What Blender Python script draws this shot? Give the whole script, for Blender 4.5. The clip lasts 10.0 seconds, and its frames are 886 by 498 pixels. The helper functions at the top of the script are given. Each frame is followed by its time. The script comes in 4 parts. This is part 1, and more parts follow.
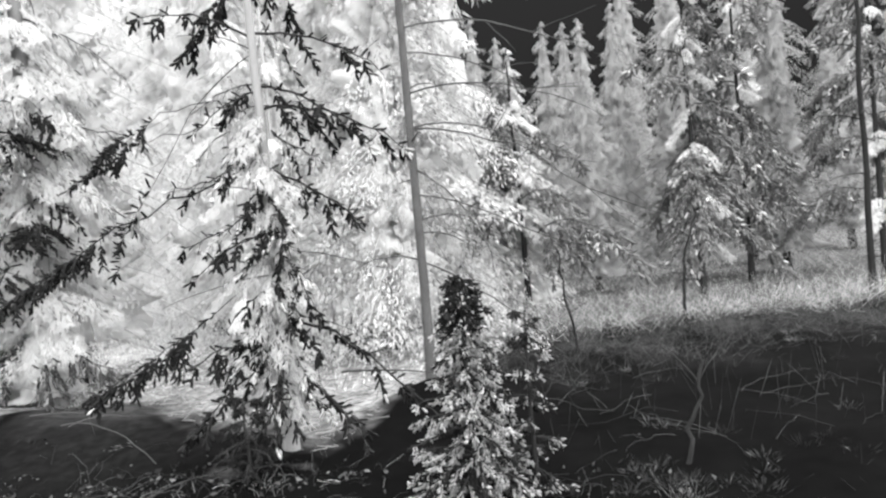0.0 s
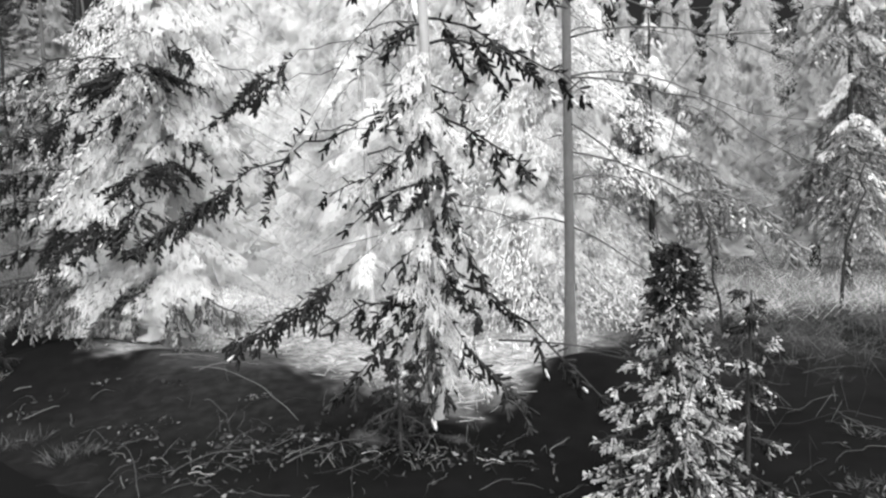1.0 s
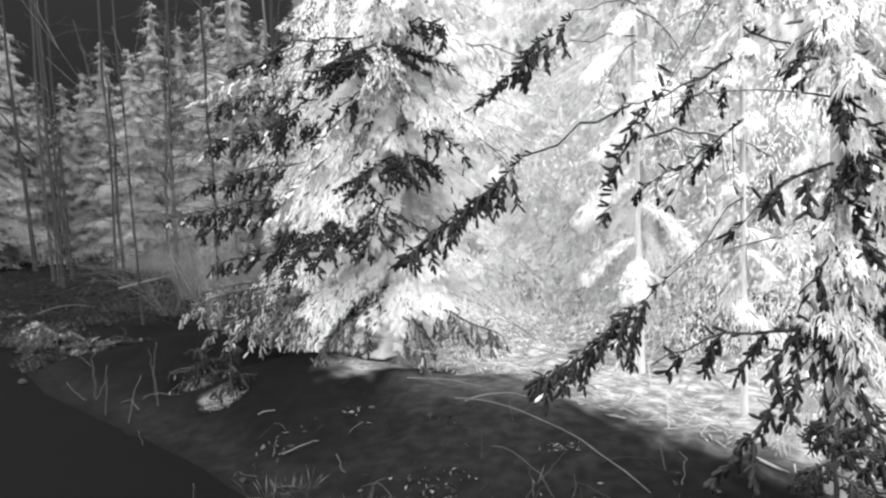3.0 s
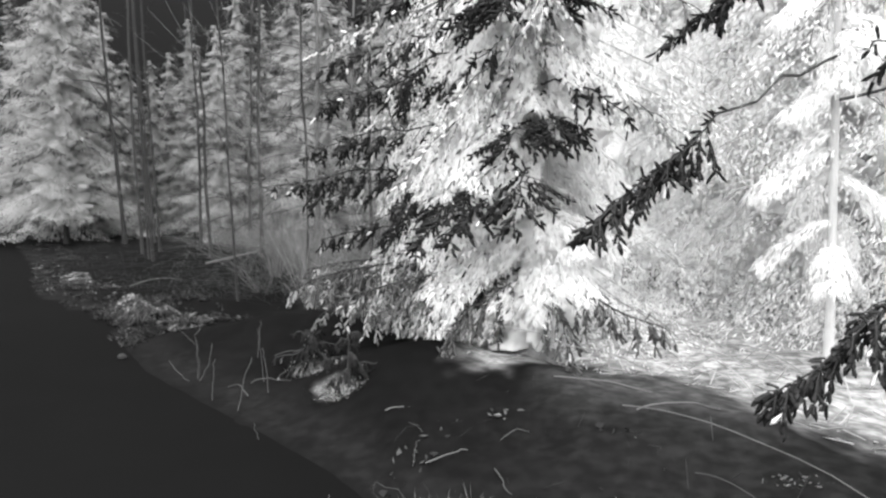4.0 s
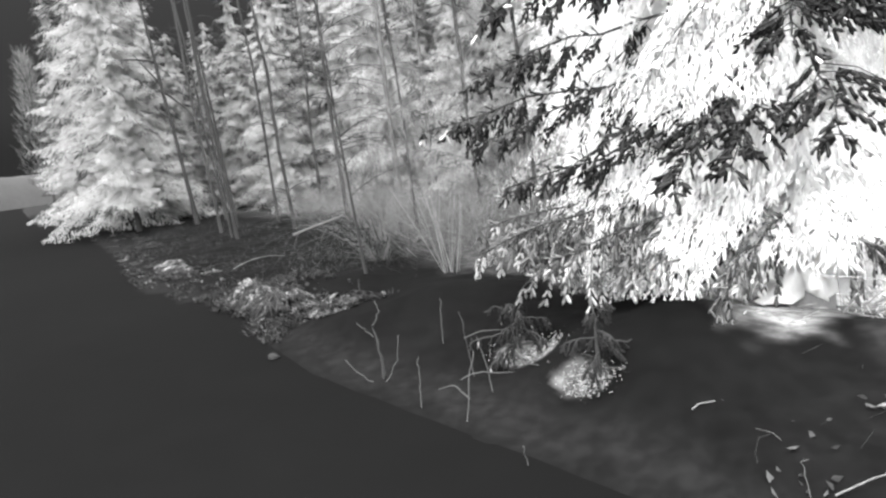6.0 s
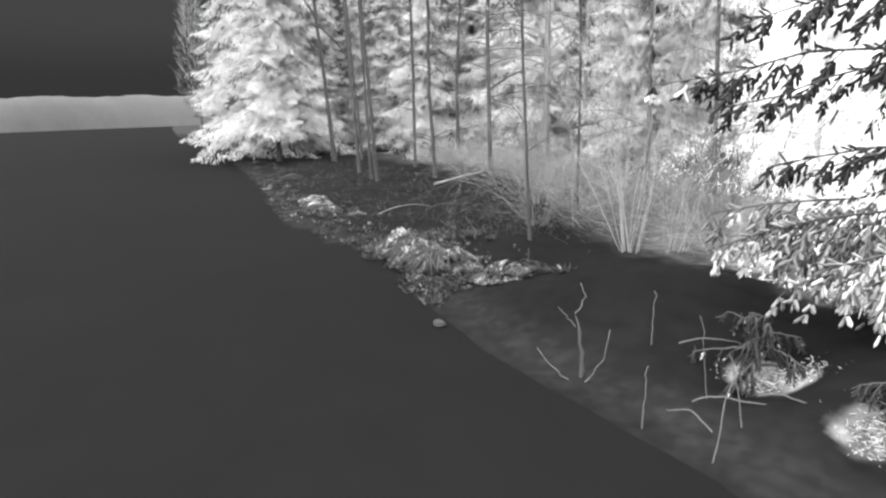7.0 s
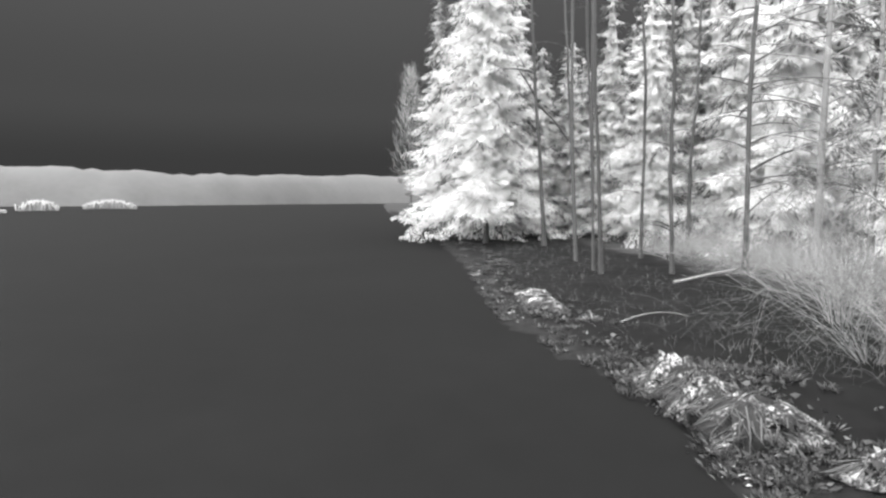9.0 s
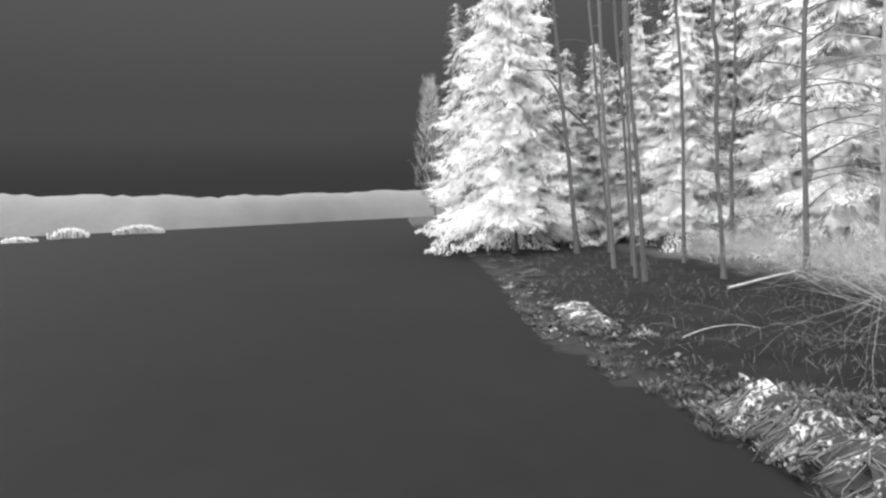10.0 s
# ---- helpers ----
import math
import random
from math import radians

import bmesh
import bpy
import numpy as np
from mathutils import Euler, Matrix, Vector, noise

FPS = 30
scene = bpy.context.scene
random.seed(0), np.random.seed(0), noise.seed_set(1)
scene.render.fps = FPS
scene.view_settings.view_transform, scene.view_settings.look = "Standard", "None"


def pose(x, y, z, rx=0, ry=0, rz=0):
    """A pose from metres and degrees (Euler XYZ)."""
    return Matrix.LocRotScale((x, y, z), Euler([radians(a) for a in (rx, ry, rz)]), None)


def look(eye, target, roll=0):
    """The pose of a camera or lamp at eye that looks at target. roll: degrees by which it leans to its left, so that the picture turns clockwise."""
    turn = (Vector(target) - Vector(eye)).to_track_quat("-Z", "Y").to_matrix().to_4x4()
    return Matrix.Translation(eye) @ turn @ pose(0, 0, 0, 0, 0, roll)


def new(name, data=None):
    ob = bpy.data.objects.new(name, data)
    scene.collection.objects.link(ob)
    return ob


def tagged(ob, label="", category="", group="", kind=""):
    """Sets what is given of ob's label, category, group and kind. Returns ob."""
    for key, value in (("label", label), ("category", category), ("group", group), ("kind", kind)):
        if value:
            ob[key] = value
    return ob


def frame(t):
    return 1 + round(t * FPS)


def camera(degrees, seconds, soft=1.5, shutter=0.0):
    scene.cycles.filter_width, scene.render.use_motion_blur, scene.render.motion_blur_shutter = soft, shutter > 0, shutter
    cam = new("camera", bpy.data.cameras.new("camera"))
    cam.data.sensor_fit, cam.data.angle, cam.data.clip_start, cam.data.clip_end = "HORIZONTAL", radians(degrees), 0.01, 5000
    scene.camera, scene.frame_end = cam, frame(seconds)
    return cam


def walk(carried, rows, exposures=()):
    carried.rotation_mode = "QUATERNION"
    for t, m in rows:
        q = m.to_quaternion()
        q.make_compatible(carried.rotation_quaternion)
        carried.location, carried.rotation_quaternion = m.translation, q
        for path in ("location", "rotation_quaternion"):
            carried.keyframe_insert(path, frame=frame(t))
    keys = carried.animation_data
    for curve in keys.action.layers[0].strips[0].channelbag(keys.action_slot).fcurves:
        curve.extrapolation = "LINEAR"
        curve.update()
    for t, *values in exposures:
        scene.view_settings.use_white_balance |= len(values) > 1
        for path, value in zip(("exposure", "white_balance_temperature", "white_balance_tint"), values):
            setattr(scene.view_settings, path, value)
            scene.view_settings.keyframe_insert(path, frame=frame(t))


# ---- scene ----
cam = camera(69.5, 10.0, soft=2.4)
PATH = [
    (0, (0.011, 0.044, 1.842), (0.189, 2.036, 1.807), -5.0),
    (0.5, (-0.297, 0.352, 1.846), (-0.238, 2.35, 1.779), -2.0),
    (1, (-0.705, 0.627, 1.818), (-0.761, 2.622, 1.686), -1.4),
    (1.5, (-1.018, 1.001, 1.809), (-1.118, 2.995, 1.697), -4.1),
    (2, (-1.456, 1.237, 1.785), (-1.701, 3.22, 1.697), -2.8),
    (2.5, (-1.832, 1.467, 1.795), (-2.149, 3.431, 1.592), -1.6),
    (3, (-2.254, 1.741, 1.805), (-2.708, 3.686, 1.692), -1.7),
    (3.2, (-2.45, 1.801, 1.743), (-2.968, 3.73, 1.631), -3.0),
    (4.3, (-3.417, 2.463, 1.672), (-4.094, 4.338, 1.514), -0.2),
    (4.5, (-3.626, 2.466, 1.657), (-4.324, 4.334, 1.503), -0.9),
    (5, (-4.018, 2.725, 1.705), (-4.643, 4.608, 1.456), -4.2),
    (5.2, (-4.215, 2.808, 1.674), (-4.862, 4.688, 1.453), -6.1),
    (6.3, (-5.117, 3.277, 1.703), (-5.973, 5.051, 1.355), -5.6),
    (6.5, (-5.344, 3.378, 1.707), (-6.257, 5.123, 1.356), -1.3),
    (7, (-5.83, 3.548, 1.684), (-6.909, 5.181, 1.271), -1.7),
    (7.5, (-6.262, 3.884, 1.675), (-7.473, 5.417, 1.247), -3.2),
    (8, (-6.679, 4.037, 1.7), (-8.076, 5.422, 1.338), -3.1),
    (8.1, (-6.774, 4.067, 1.688), (-8.238, 5.392, 1.369), -4.0),
    (8.5, (-7.166, 4.325, 1.71), (-8.592, 5.7, 1.431), -1.9),
    (9, (-7.547, 4.648, 1.687), (-9.085, 5.918, 1.533), -0.1),
    (9.5, (-7.946, 4.91, 1.64), (-9.503, 6.16, 1.522), -0.6),
    (10, (-8.304, 5.202, 1.628), (-9.893, 6.411, 1.514), -2.5),
]
EXPOSURES = [(0.0, 1.75), (2.5, 2.0), (4.5, 2.22), (5.2, 2.56), (6.5, 2.97), (7.5, 3.3), (8.5, 3.42), (10.0, 3.42)]
walk(cam, [(t, look(eye, target, roll)) for t, eye, target, roll in PATH], EXPOSURES)

# ---- light ----
SUN_FROM = Vector((0.36, -0.91, 0.17)).normalized()
sun = new("sun", bpy.data.lights.new("sun", "SUN"))
sun.data.energy, sun.data.angle, sun.data.color = 4.7, radians(175), (1.0, 1.0, 1.0)
sun.matrix_world = look(SUN_FROM * 50, (0, 0, 0))

world = bpy.data.worlds.new("sky")
scene.world = world
world.use_nodes = True
wn, wl = world.node_tree.nodes, world.node_tree.links
wn.clear()
w_out, w_bg = wn.new("ShaderNodeOutputWorld"), wn.new("ShaderNodeBackground")
w_ramp, w_sep, w_co = wn.new("ShaderNodeValToRGB"), wn.new("ShaderNodeSeparateXYZ"), wn.new("ShaderNodeTexCoord")
wl.new(w_co.outputs["Generated"], w_sep.inputs[0])
wl.new(w_sep.outputs["Z"], w_ramp.inputs[0])
wl.new(w_ramp.outputs[0], w_bg.inputs["Color"])
wl.new(w_bg.outputs[0], w_out.inputs["Surface"])
w_ramp.color_ramp.interpolation = "EASE"
stops = w_ramp.color_ramp.elements
for place, level in ((0.0, 0.0039), (0.05, 0.0043), (0.14, 0.0066), (0.34, 0.0092), (1.0, 1.8)):
    e = stops[0] if place == 0.0 else stops[-1] if place == 1.0 else stops.new(place)
    e.position, e.color = place, (level, level, level, 1)
w_bg.inputs["Strength"].default_value = 1.0


# ---- materials ----
def grey(name, low, high, rough=0.9, scale=6.0, bump=0.3, through_light=0.0, spread=0.25, stretch=(1, 1, 1), gloss=0.15):
    """A grey surface between two levels, with noise at two scales, relief, and a shade of its own for each object."""
    m = bpy.data.materials.new(name)
    m.use_nodes = True
    n, l = m.node_tree.nodes, m.node_tree.links
    b = n["Principled BSDF"]
    b.inputs["Roughness"].default_value = rough
    b.inputs["Specular IOR Level"].default_value = gloss
    co, mp = n.new("ShaderNodeTexCoord"), n.new("ShaderNodeMapping")
    mp.inputs["Scale"].default_value = stretch
    l.new(co.outputs["Object"], mp.inputs["Vector"])
    big, small = n.new("ShaderNodeTexNoise"), n.new("ShaderNodeTexNoise")
    big.inputs["Scale"].default_value, small.inputs["Scale"].default_value = scale, scale * 7
    big.inputs["Detail"].default_value, small.inputs["Detail"].default_value = 3, 4
    l.new(mp.outputs[0], big.inputs["Vector"])
    l.new(mp.outputs[0], small.inputs["Vector"])
    mixed = n.new("ShaderNodeMath")
    mixed.operation = "MULTIPLY_ADD"
    mixed.inputs[1].default_value = 0.45
    l.new(small.outputs["Fac"], mixed.inputs[0])
    half = n.new("ShaderNodeMath")
    half.operation = "MULTIPLY"
    half.inputs[1].default_value = 0.55
    l.new(big.outputs["Fac"], half.inputs[0])
    l.new(half.outputs[0], mixed.inputs[2])
    info, island, jit = n.new("ShaderNodeObjectInfo"), n.new("ShaderNodeNewGeometry"), n.new("ShaderNodeMath")
    both = n.new("ShaderNodeMath")
    both.operation = "ADD"
    l.new(info.outputs["Random"], both.inputs[0])
    l.new(island.outputs["Random Per Island"], both.inputs[1])
    jit.operation = "MULTIPLY_ADD"
    jit.inputs[1].default_value = spread
    l.new(both.outputs[0], jit.inputs[0])
    l.new(mixed.outputs[0], jit.inputs[2])
    ramp = n.new("ShaderNodeValToRGB")
    ramp.color_ramp.elements[0].position, ramp.color_ramp.elements[1].position = 0.3, 0.7 + 2 * spread * 0.6
    ramp.color_ramp.elements[0].color = (low, low, low, 1)
    ramp.color_ramp.elements[1].color = (high, high, high, 1)
    l.new(jit.outputs[0], ramp.inputs[0])
    l.new(ramp.outputs[0], b.inputs["Base Color"])
    bp = n.new("ShaderNodeBump")
    bp.inputs["Strength"].default_value, bp.inputs["Distance"].default_value = bump, 0.02
    l.new(mixed.outputs[0], bp.inputs["Height"])
    l.new(bp.outputs[0], b.inputs["Normal"])
    if through_light:
        t, mx = n.new("ShaderNodeBsdfTranslucent"), n.new("ShaderNodeMixShader")
        l.new(ramp.outputs[0], t.inputs["Color"])
        mx.inputs[0].default_value = through_light
        l.new(b.outputs[0], mx.inputs[1])
        l.new(t.outputs[0], mx.inputs[2])
        l.new(mx.outputs[0], n["Material Output"].inputs["Surface"])
    return m


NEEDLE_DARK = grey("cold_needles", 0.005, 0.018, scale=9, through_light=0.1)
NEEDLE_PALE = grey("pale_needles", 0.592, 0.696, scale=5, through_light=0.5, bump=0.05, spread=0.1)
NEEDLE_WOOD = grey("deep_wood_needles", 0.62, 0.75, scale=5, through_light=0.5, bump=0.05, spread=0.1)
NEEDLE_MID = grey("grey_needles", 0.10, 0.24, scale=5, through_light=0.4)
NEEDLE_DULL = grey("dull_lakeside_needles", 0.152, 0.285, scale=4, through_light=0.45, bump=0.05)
# Darker needle copies: a shaded tone put into the base colour.
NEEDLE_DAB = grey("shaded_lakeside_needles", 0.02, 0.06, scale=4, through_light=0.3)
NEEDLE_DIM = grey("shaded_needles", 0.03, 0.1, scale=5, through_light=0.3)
NEEDLE_SHADE = grey("shade_grey_needles", 0.04, 0.14, scale=5, through_light=0.3)
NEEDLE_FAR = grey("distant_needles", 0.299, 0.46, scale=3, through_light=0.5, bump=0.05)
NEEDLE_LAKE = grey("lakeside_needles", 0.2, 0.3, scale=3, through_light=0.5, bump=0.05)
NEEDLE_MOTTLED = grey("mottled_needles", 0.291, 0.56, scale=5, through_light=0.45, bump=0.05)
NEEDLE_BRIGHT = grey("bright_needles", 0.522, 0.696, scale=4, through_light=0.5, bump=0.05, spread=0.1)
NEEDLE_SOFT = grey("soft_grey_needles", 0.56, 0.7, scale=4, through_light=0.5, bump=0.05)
BARK_STEM = grey("smooth_stem_bark", 0.14, 0.28, scale=8, stretch=(1, 1, 0.25), bump=0.5)
TWIG_DARK = grey("dark_twig", 0.008, 0.025, scale=20)
TWIG_GREY = grey("grey_twig", 0.026, 0.08, scale=20)
TWIG_DIM = grey("dim_twig", 0.025, 0.07, scale=20)
WILLOW = grey("willow_twig", 0.06, 0.15, scale=20)
TWIG_HAZE = grey("pale_brush_twig", 0.2, 0.42, scale=20)
TWIG_PALE = grey("pale_twig", 0.0397, 0.108, scale=20)
BARK_DARK = grey("shaded_bark", 0.00425, 0.01275, scale=8, stretch=(1, 1, 0.25), bump=0.7)
BARK_DULL = grey("dull_pale_bark", 0.02975, 0.068, scale=8, stretch=(1, 1, 0.25), bump=0.6)
BARK_GREY = grey("grey_bark", 0.00562, 0.0187, scale=8, stretch=(1, 1, 0.25), bump=0.7)
BARK_MID = grey("weathered_bark", 0.01, 0.075, scale=16, stretch=(1, 1, 0.5), bump=0.6)
BARK_PALE = grey("pale_bark", 0.09, 0.2, scale=8, stretch=(1, 1, 0.25), bump=0.6)
BARK_WOOD = grey("wood_stem_bark", 0.18, 0.36, scale=8, stretch=(1, 1, 0.25), bump=0.6)
SOIL = grey("pale_bank_soil", 0.00154, 0.1001, scale=6, bump=0.8, spread=0.0, stretch=(1, 1, 0.3))
for node in SOIL.node_tree.nodes:
    if node.type == "VALTORGB":
        node.color_ramp.elements[0].position, node.color_ramp.elements[1].position = 0.51, 0.64
LEAF_PALE = grey("pale_dead_leaf", 0.0255, 0.145, scale=8, through_light=0.2)
LEAF_DARK = grey("dark_dead_leaf", 0.004, 0.013, scale=8)
STALK = grey("withered_stalk", 0.01275, 0.03825, scale=12)
ICE = grey("lake_ice", 0.002156, 0.002695, rough=0.95, scale=0.35, bump=0.05, spread=0.0, gloss=0.01)
FAR_WOOD = grey("far_wood", 0.00952, 0.0164, scale=0.09, spread=0.05, bump=0.0)
REED = grey("islet_reed", 0.0462, 0.077, scale=0.6)


def ground_material():
    m = grey("snow_and_litter", 0.0009, 0.0028, rough=0.95, scale=0.9, bump=0.4, spread=0.0, gloss=0.02)
    n, l = m.node_tree.nodes, m.node_tree.links
    b = n["Principled BSDF"]
    snow = b.inputs["Base Color"].links[0].from_socket
    att, rough_noise, litter, mix = n.new("ShaderNodeAttribute"), n.new("ShaderNodeTexNoise"), n.new("ShaderNodeValToRGB"), n.new("ShaderNodeMixRGB")
    att.attribute_name = "bare"
    co = n.new("ShaderNodeTexCoord")
    l.new(co.outputs["Object"], rough_noise.inputs["Vector"])
    rough_noise.inputs["Scale"].default_value, rough_noise.inputs["Detail"].default_value = 5.0, 6
    litter.color_ramp.elements[0].position, litter.color_ramp.elements[1].position = 0.3, 0.7
    litter.color_ramp.elements[0].color, litter.color_ramp.elements[1].color = (0.22, 0.22, 0.22, 1), (0.5, 0.5, 0.5, 1)
    l.new(rough_noise.outputs["Fac"], litter.inputs[0])
    broken, spots, share = n.new("ShaderNodeTexNoise"), n.new("ShaderNodeMapRange"), n.new("ShaderNodeMath")
    l.new(co.outputs["Object"], broken.inputs["Vector"])
    broken.inputs["Scale"].default_value, broken.inputs["Detail"].default_value = 11.0, 6
    spots.inputs["From Min"].default_value, spots.inputs["From Max"].default_value = 0.4, 0.62
    spots.inputs["To Min"].default_value, spots.inputs["To Max"].default_value = 0.6, 1.3
    l.new(broken.outputs["Fac"], spots.inputs["Value"])
    share.operation, share.use_clamp = "MULTIPLY", True
    l.new(att.outputs["Fac"], share.inputs[0])
    l.new(spots.outputs["Result"], share.inputs[1])
    l.new(share.outputs[0], mix.inputs[0])
    l.new(snow, mix.inputs[1])
    l.new(litter.outputs[0], mix.inputs[2])
    l.new(mix.outputs[0], b.inputs["Base Color"])
    return m


GROUND = ground_material()


# ---- mesh tools ----
rng = np.random.default_rng(7)


def unit(a):
    a = np.asarray(a, float)
    return a / np.maximum(np.linalg.norm(a, axis=-1, keepdims=True), 1e-9)


class Geo:
    """Gathers vertices and faces with a material slot for each face."""

    def __init__(self):
        self.v, self.f, self.m, self.count = [], [], [], 0

    def add(self, verts, faces, mat):
        self.v.append(np.asarray(verts, float).reshape(-1, 3))
        faces = np.asarray(faces, int).reshape(-1, np.shape(faces)[-1])
        self.f.append(faces + self.count)
        self.m.append(np.broadcast_to(np.asarray(mat, int), (len(faces),)) if np.ndim(mat) == 0 else np.asarray(mat, int))
        self.count += len(self.v[-1])
        return self

    def spindles(self, base, way, length, width, mat):
        """Tapered three-sided shoots: N bases, directions, lengths, half widths and slots."""
        base, way = np.asarray(base, float), unit(way)
        k = len(base)
        if not k:
            return self
        length, width = np.broadcast_to(length, (k,))[:, None], np.broadcast_to(width, (k,))[:, None]
        side = unit(np.cross(way, unit(rng.normal(size=(k, 3)))))
        up = np.cross(way, side)
        lo, hi = base + way * length * 0.12, base + way * length * 0.72
        ang = (0.0, 2.1, 4.2)
        low = [lo + 0.8 * width * (math.cos(a) * side + math.sin(a) * up) for a in ang]
        top = [hi + width * (math.cos(a + 0.5) * side + math.sin(a + 0.5) * up) for a in ang]
        verts = np.stack([*low, *top, base + way * length], 1)
        tri = np.array([(0, 1, 4), (0, 4, 3), (1, 2, 5), (1, 5, 4), (2, 0, 3), (2, 3, 5), (6, 3, 4), (6, 4, 5), (6, 5, 3)])
        faces = tri[None] + 7 * np.arange(k)[:, None, None]
        return self.add(verts, faces, np.repeat(np.broadcast_to(mat, (k,)), 9))

    def spray(self, root, out, span, wide, fall, mat, count, length, width, lift=0.0):
        """Small bowed needle sprays laid like thatch over the form of a hanging bough; wide is its half width."""
        out = unit(np.asarray(out, float) * (1, 1, 0))
        side = np.array((-out[1], out[0], 0))
        u, c = rng.uniform(0.02, 1.0, count) ** 0.75, rng.uniform(-1, 1, count)

        def place(u, c):
            half = wide * (0.25 + 0.9 * u * (1.25 - u))
            z = 0.06 * span * np.sin(math.pi * u) - fall * span * u ** 1.4 - 0.55 * half * c ** 2 + lift * span * u ** 4
            return np.outer(span * u * (1 - 0.22 * np.abs(c)), out) + np.outer(half * c, side) + np.outer(z, (0, 0, 1))

        p = place(u, c)
        du, dc = unit(place(u + 0.03, c) - p), unit(place(u, c + 0.05) - p)
        up = unit(np.cross(du, dc))
        turn = rng.normal(size=count)[:, None] * 0.55 + 0.5 * np.sign(c)[:, None] * np.abs(c)[:, None]
        along = unit(np.cos(turn) * du + np.sin(turn) * dc + up * rng.normal(size=count)[:, None] * 0.12)
        across = unit(np.cross(up, along) + up * rng.normal(size=count)[:, None] * 0.12)
        ln, wd = rng.uniform(0.6, 1.3, count)[:, None] * length, rng.uniform(0.6, 1.3, count)[:, None] * width
        p = p + np.asarray(root) + up * rng.uniform(-0.015, 0.03, count)[:, None] * span
        return self.kites(p, along, across, ln, wd, mat)

    def kites(self, p, along, across, ln, wd, mat):
        """Bowed needle sprays: base, two sides, and a tip that hangs a little."""
        mid = p + along * ln * 0.45
        down = np.array((0, 0, 1.0)) * ln
        verts = np.stack([p, mid - across * wd - 0.04 * down, mid + across * wd - 0.04 * down, p + along * ln - 0.2 * down], 1)
        tri = np.array([(0, 1, 2), (1, 3, 2)])
        return self.add(verts, tri[None] + 4 * np.arange(len(p))[:, None, None], np.repeat(np.broadcast_to(mat, (len(p),)), 2))

    def tube(self, points, radii, sides=5, mat=0):
        pts = np.asarray(points, float)
        radii = np.broadcast_to(radii, (len(pts),))
        along = unit(np.gradient(pts, axis=0))
        ref = np.array((0.31, 0.17, 0.93)) if abs(along[0, 2]) < 0.8 else np.array((0.95, 0.2, 0.1))
        side = unit(np.cross(along, ref))
        up = np.cross(along, side)
        a = np.arange(sides) * 2 * math.pi / sides
        rings = pts[:, None] + radii[:, None, None] * (np.cos(a)[None, :, None] * side[:, None] + np.sin(a)[None, :, None] * up[:, None])
        i, j = np.meshgrid(np.arange(len(pts) - 1), np.arange(sides), indexing="ij")
        k = (j + 1) % sides
        quads = np.stack([i * sides + j, i * sides + k, (i + 1) * sides + k, (i + 1) * sides + j], -1).reshape(-1, 4)
        self.add(rings, quads, mat)
        tip = np.arange(1, sides - 1)
        end = (len(pts) - 1) * sides
        self.f.append(np.stack([np.full(sides - 2, end), end + tip, end + tip + 1], -1) + self.count - len(pts) * sides)
        self.m.append(np.full(sides - 2, mat))
        return self

    def mesh(self, name, mats, smooth=True):
        me = bpy.data.meshes.new(name)
        faces = [tuple(f) for block in self.f for f in block.tolist()]
        me.from_pydata(np.concatenate(self.v).tolist(), [], faces)
        for m in mats:
            me.materials.append(m)
        me.polygons.foreach_set("material_index", np.concatenate(self.m).astype(np.int32))
        me.polygons.foreach_set("use_smooth", np.full(len(faces), smooth))
        me.update()
        return me


def part(name, me, parent, at=(0, 0, 0), label="", m=None):
    ob = new(name, me)
    ob.parent = parent
    ob.matrix_local = m if m is not None else Matrix.Translation(at)
    return tagged(ob, label) if label else ob


def thing(name, at, label, category, group="", kind=""):
    ob = new(name)
    ob.location = at
    return tagged(ob, label, category, group, kind)


def curve_points(p0, p1, bow=(0, 0, 0), n=8, wander=0.0):
    t = np.linspace(0, 1, n)[:, None]
    p = np.asarray(p0) * (1 - t) + np.asarray(p1) * t + np.asarray(bow) * 4 * t * (1 - t)
    if wander:
        w = np.cumsum(rng.normal(size=(n, 3)) * wander / n ** 0.5, axis=0)
        p += (w - w * 0) * np.array((1, 1, 0.4)) * t
    return p


# ---- ground ----
SHORE = np.array([(-420, 290), (-180, 122), (-80, 54.5), (-40, 29), (-26.9, 20.4), (-18.8, 14.7), (-14.1, 11.0), (-11.9, 9.9), (-10.3, 9.25), (-9.3, 8.3),
                  (-8.0, 7.35), (-7.0, 6.8), (-5.9, 6.25), (-5.0, 5.75), (-3.5, 4.7), (-2.0, 3.9), (0.0, 3.1), (3.0, 2.3), (9.0, 1.2), (30, -4), (80, -20)])
BARE = np.array([(-60, 52), (-25, 24.5), (-16, 18.6), (-12, 15.6), (-9, 11.4), (-7.6, 10.2), (-5.9, 8.75), (-5.1, 8.3), (-4.85, 7.6), (-4.45, 7.25), (-4.2, 7.35), (-4.0, 7.75), (-3.4, 7.75), (-2.8, 7.6), (-2.3, 6.7), (-1.6, 5.95), (-1.1, 5.5), (-0.6, 5.4), (-0.25, 5.75), (0.1, 6.6), (0.5, 7.3), (1.2, 8.4), (2.2, 10), (4.5, 9.9), (8, 10), (30, 12)])
HUMPS = ((-7.3, 8.9, 0.95, 0.24), (-5.2, 7.75, 0.9, 0.26), (-4.0, 7.1, 0.8, 0.16), (-2.9, 6.7, 0.9, 0.2), (0.55, 6.3, 0.8, 0.34), (-1.7, 5.7, 0.7, 0.12), (5.0, 7.0, 1.6, 0.15), (-9.6, 9.8, 0.8, 0.14),
         (-6.2, 7.48, 0.3, -0.16), (-5.62, 6.88, 0.28, -0.14))


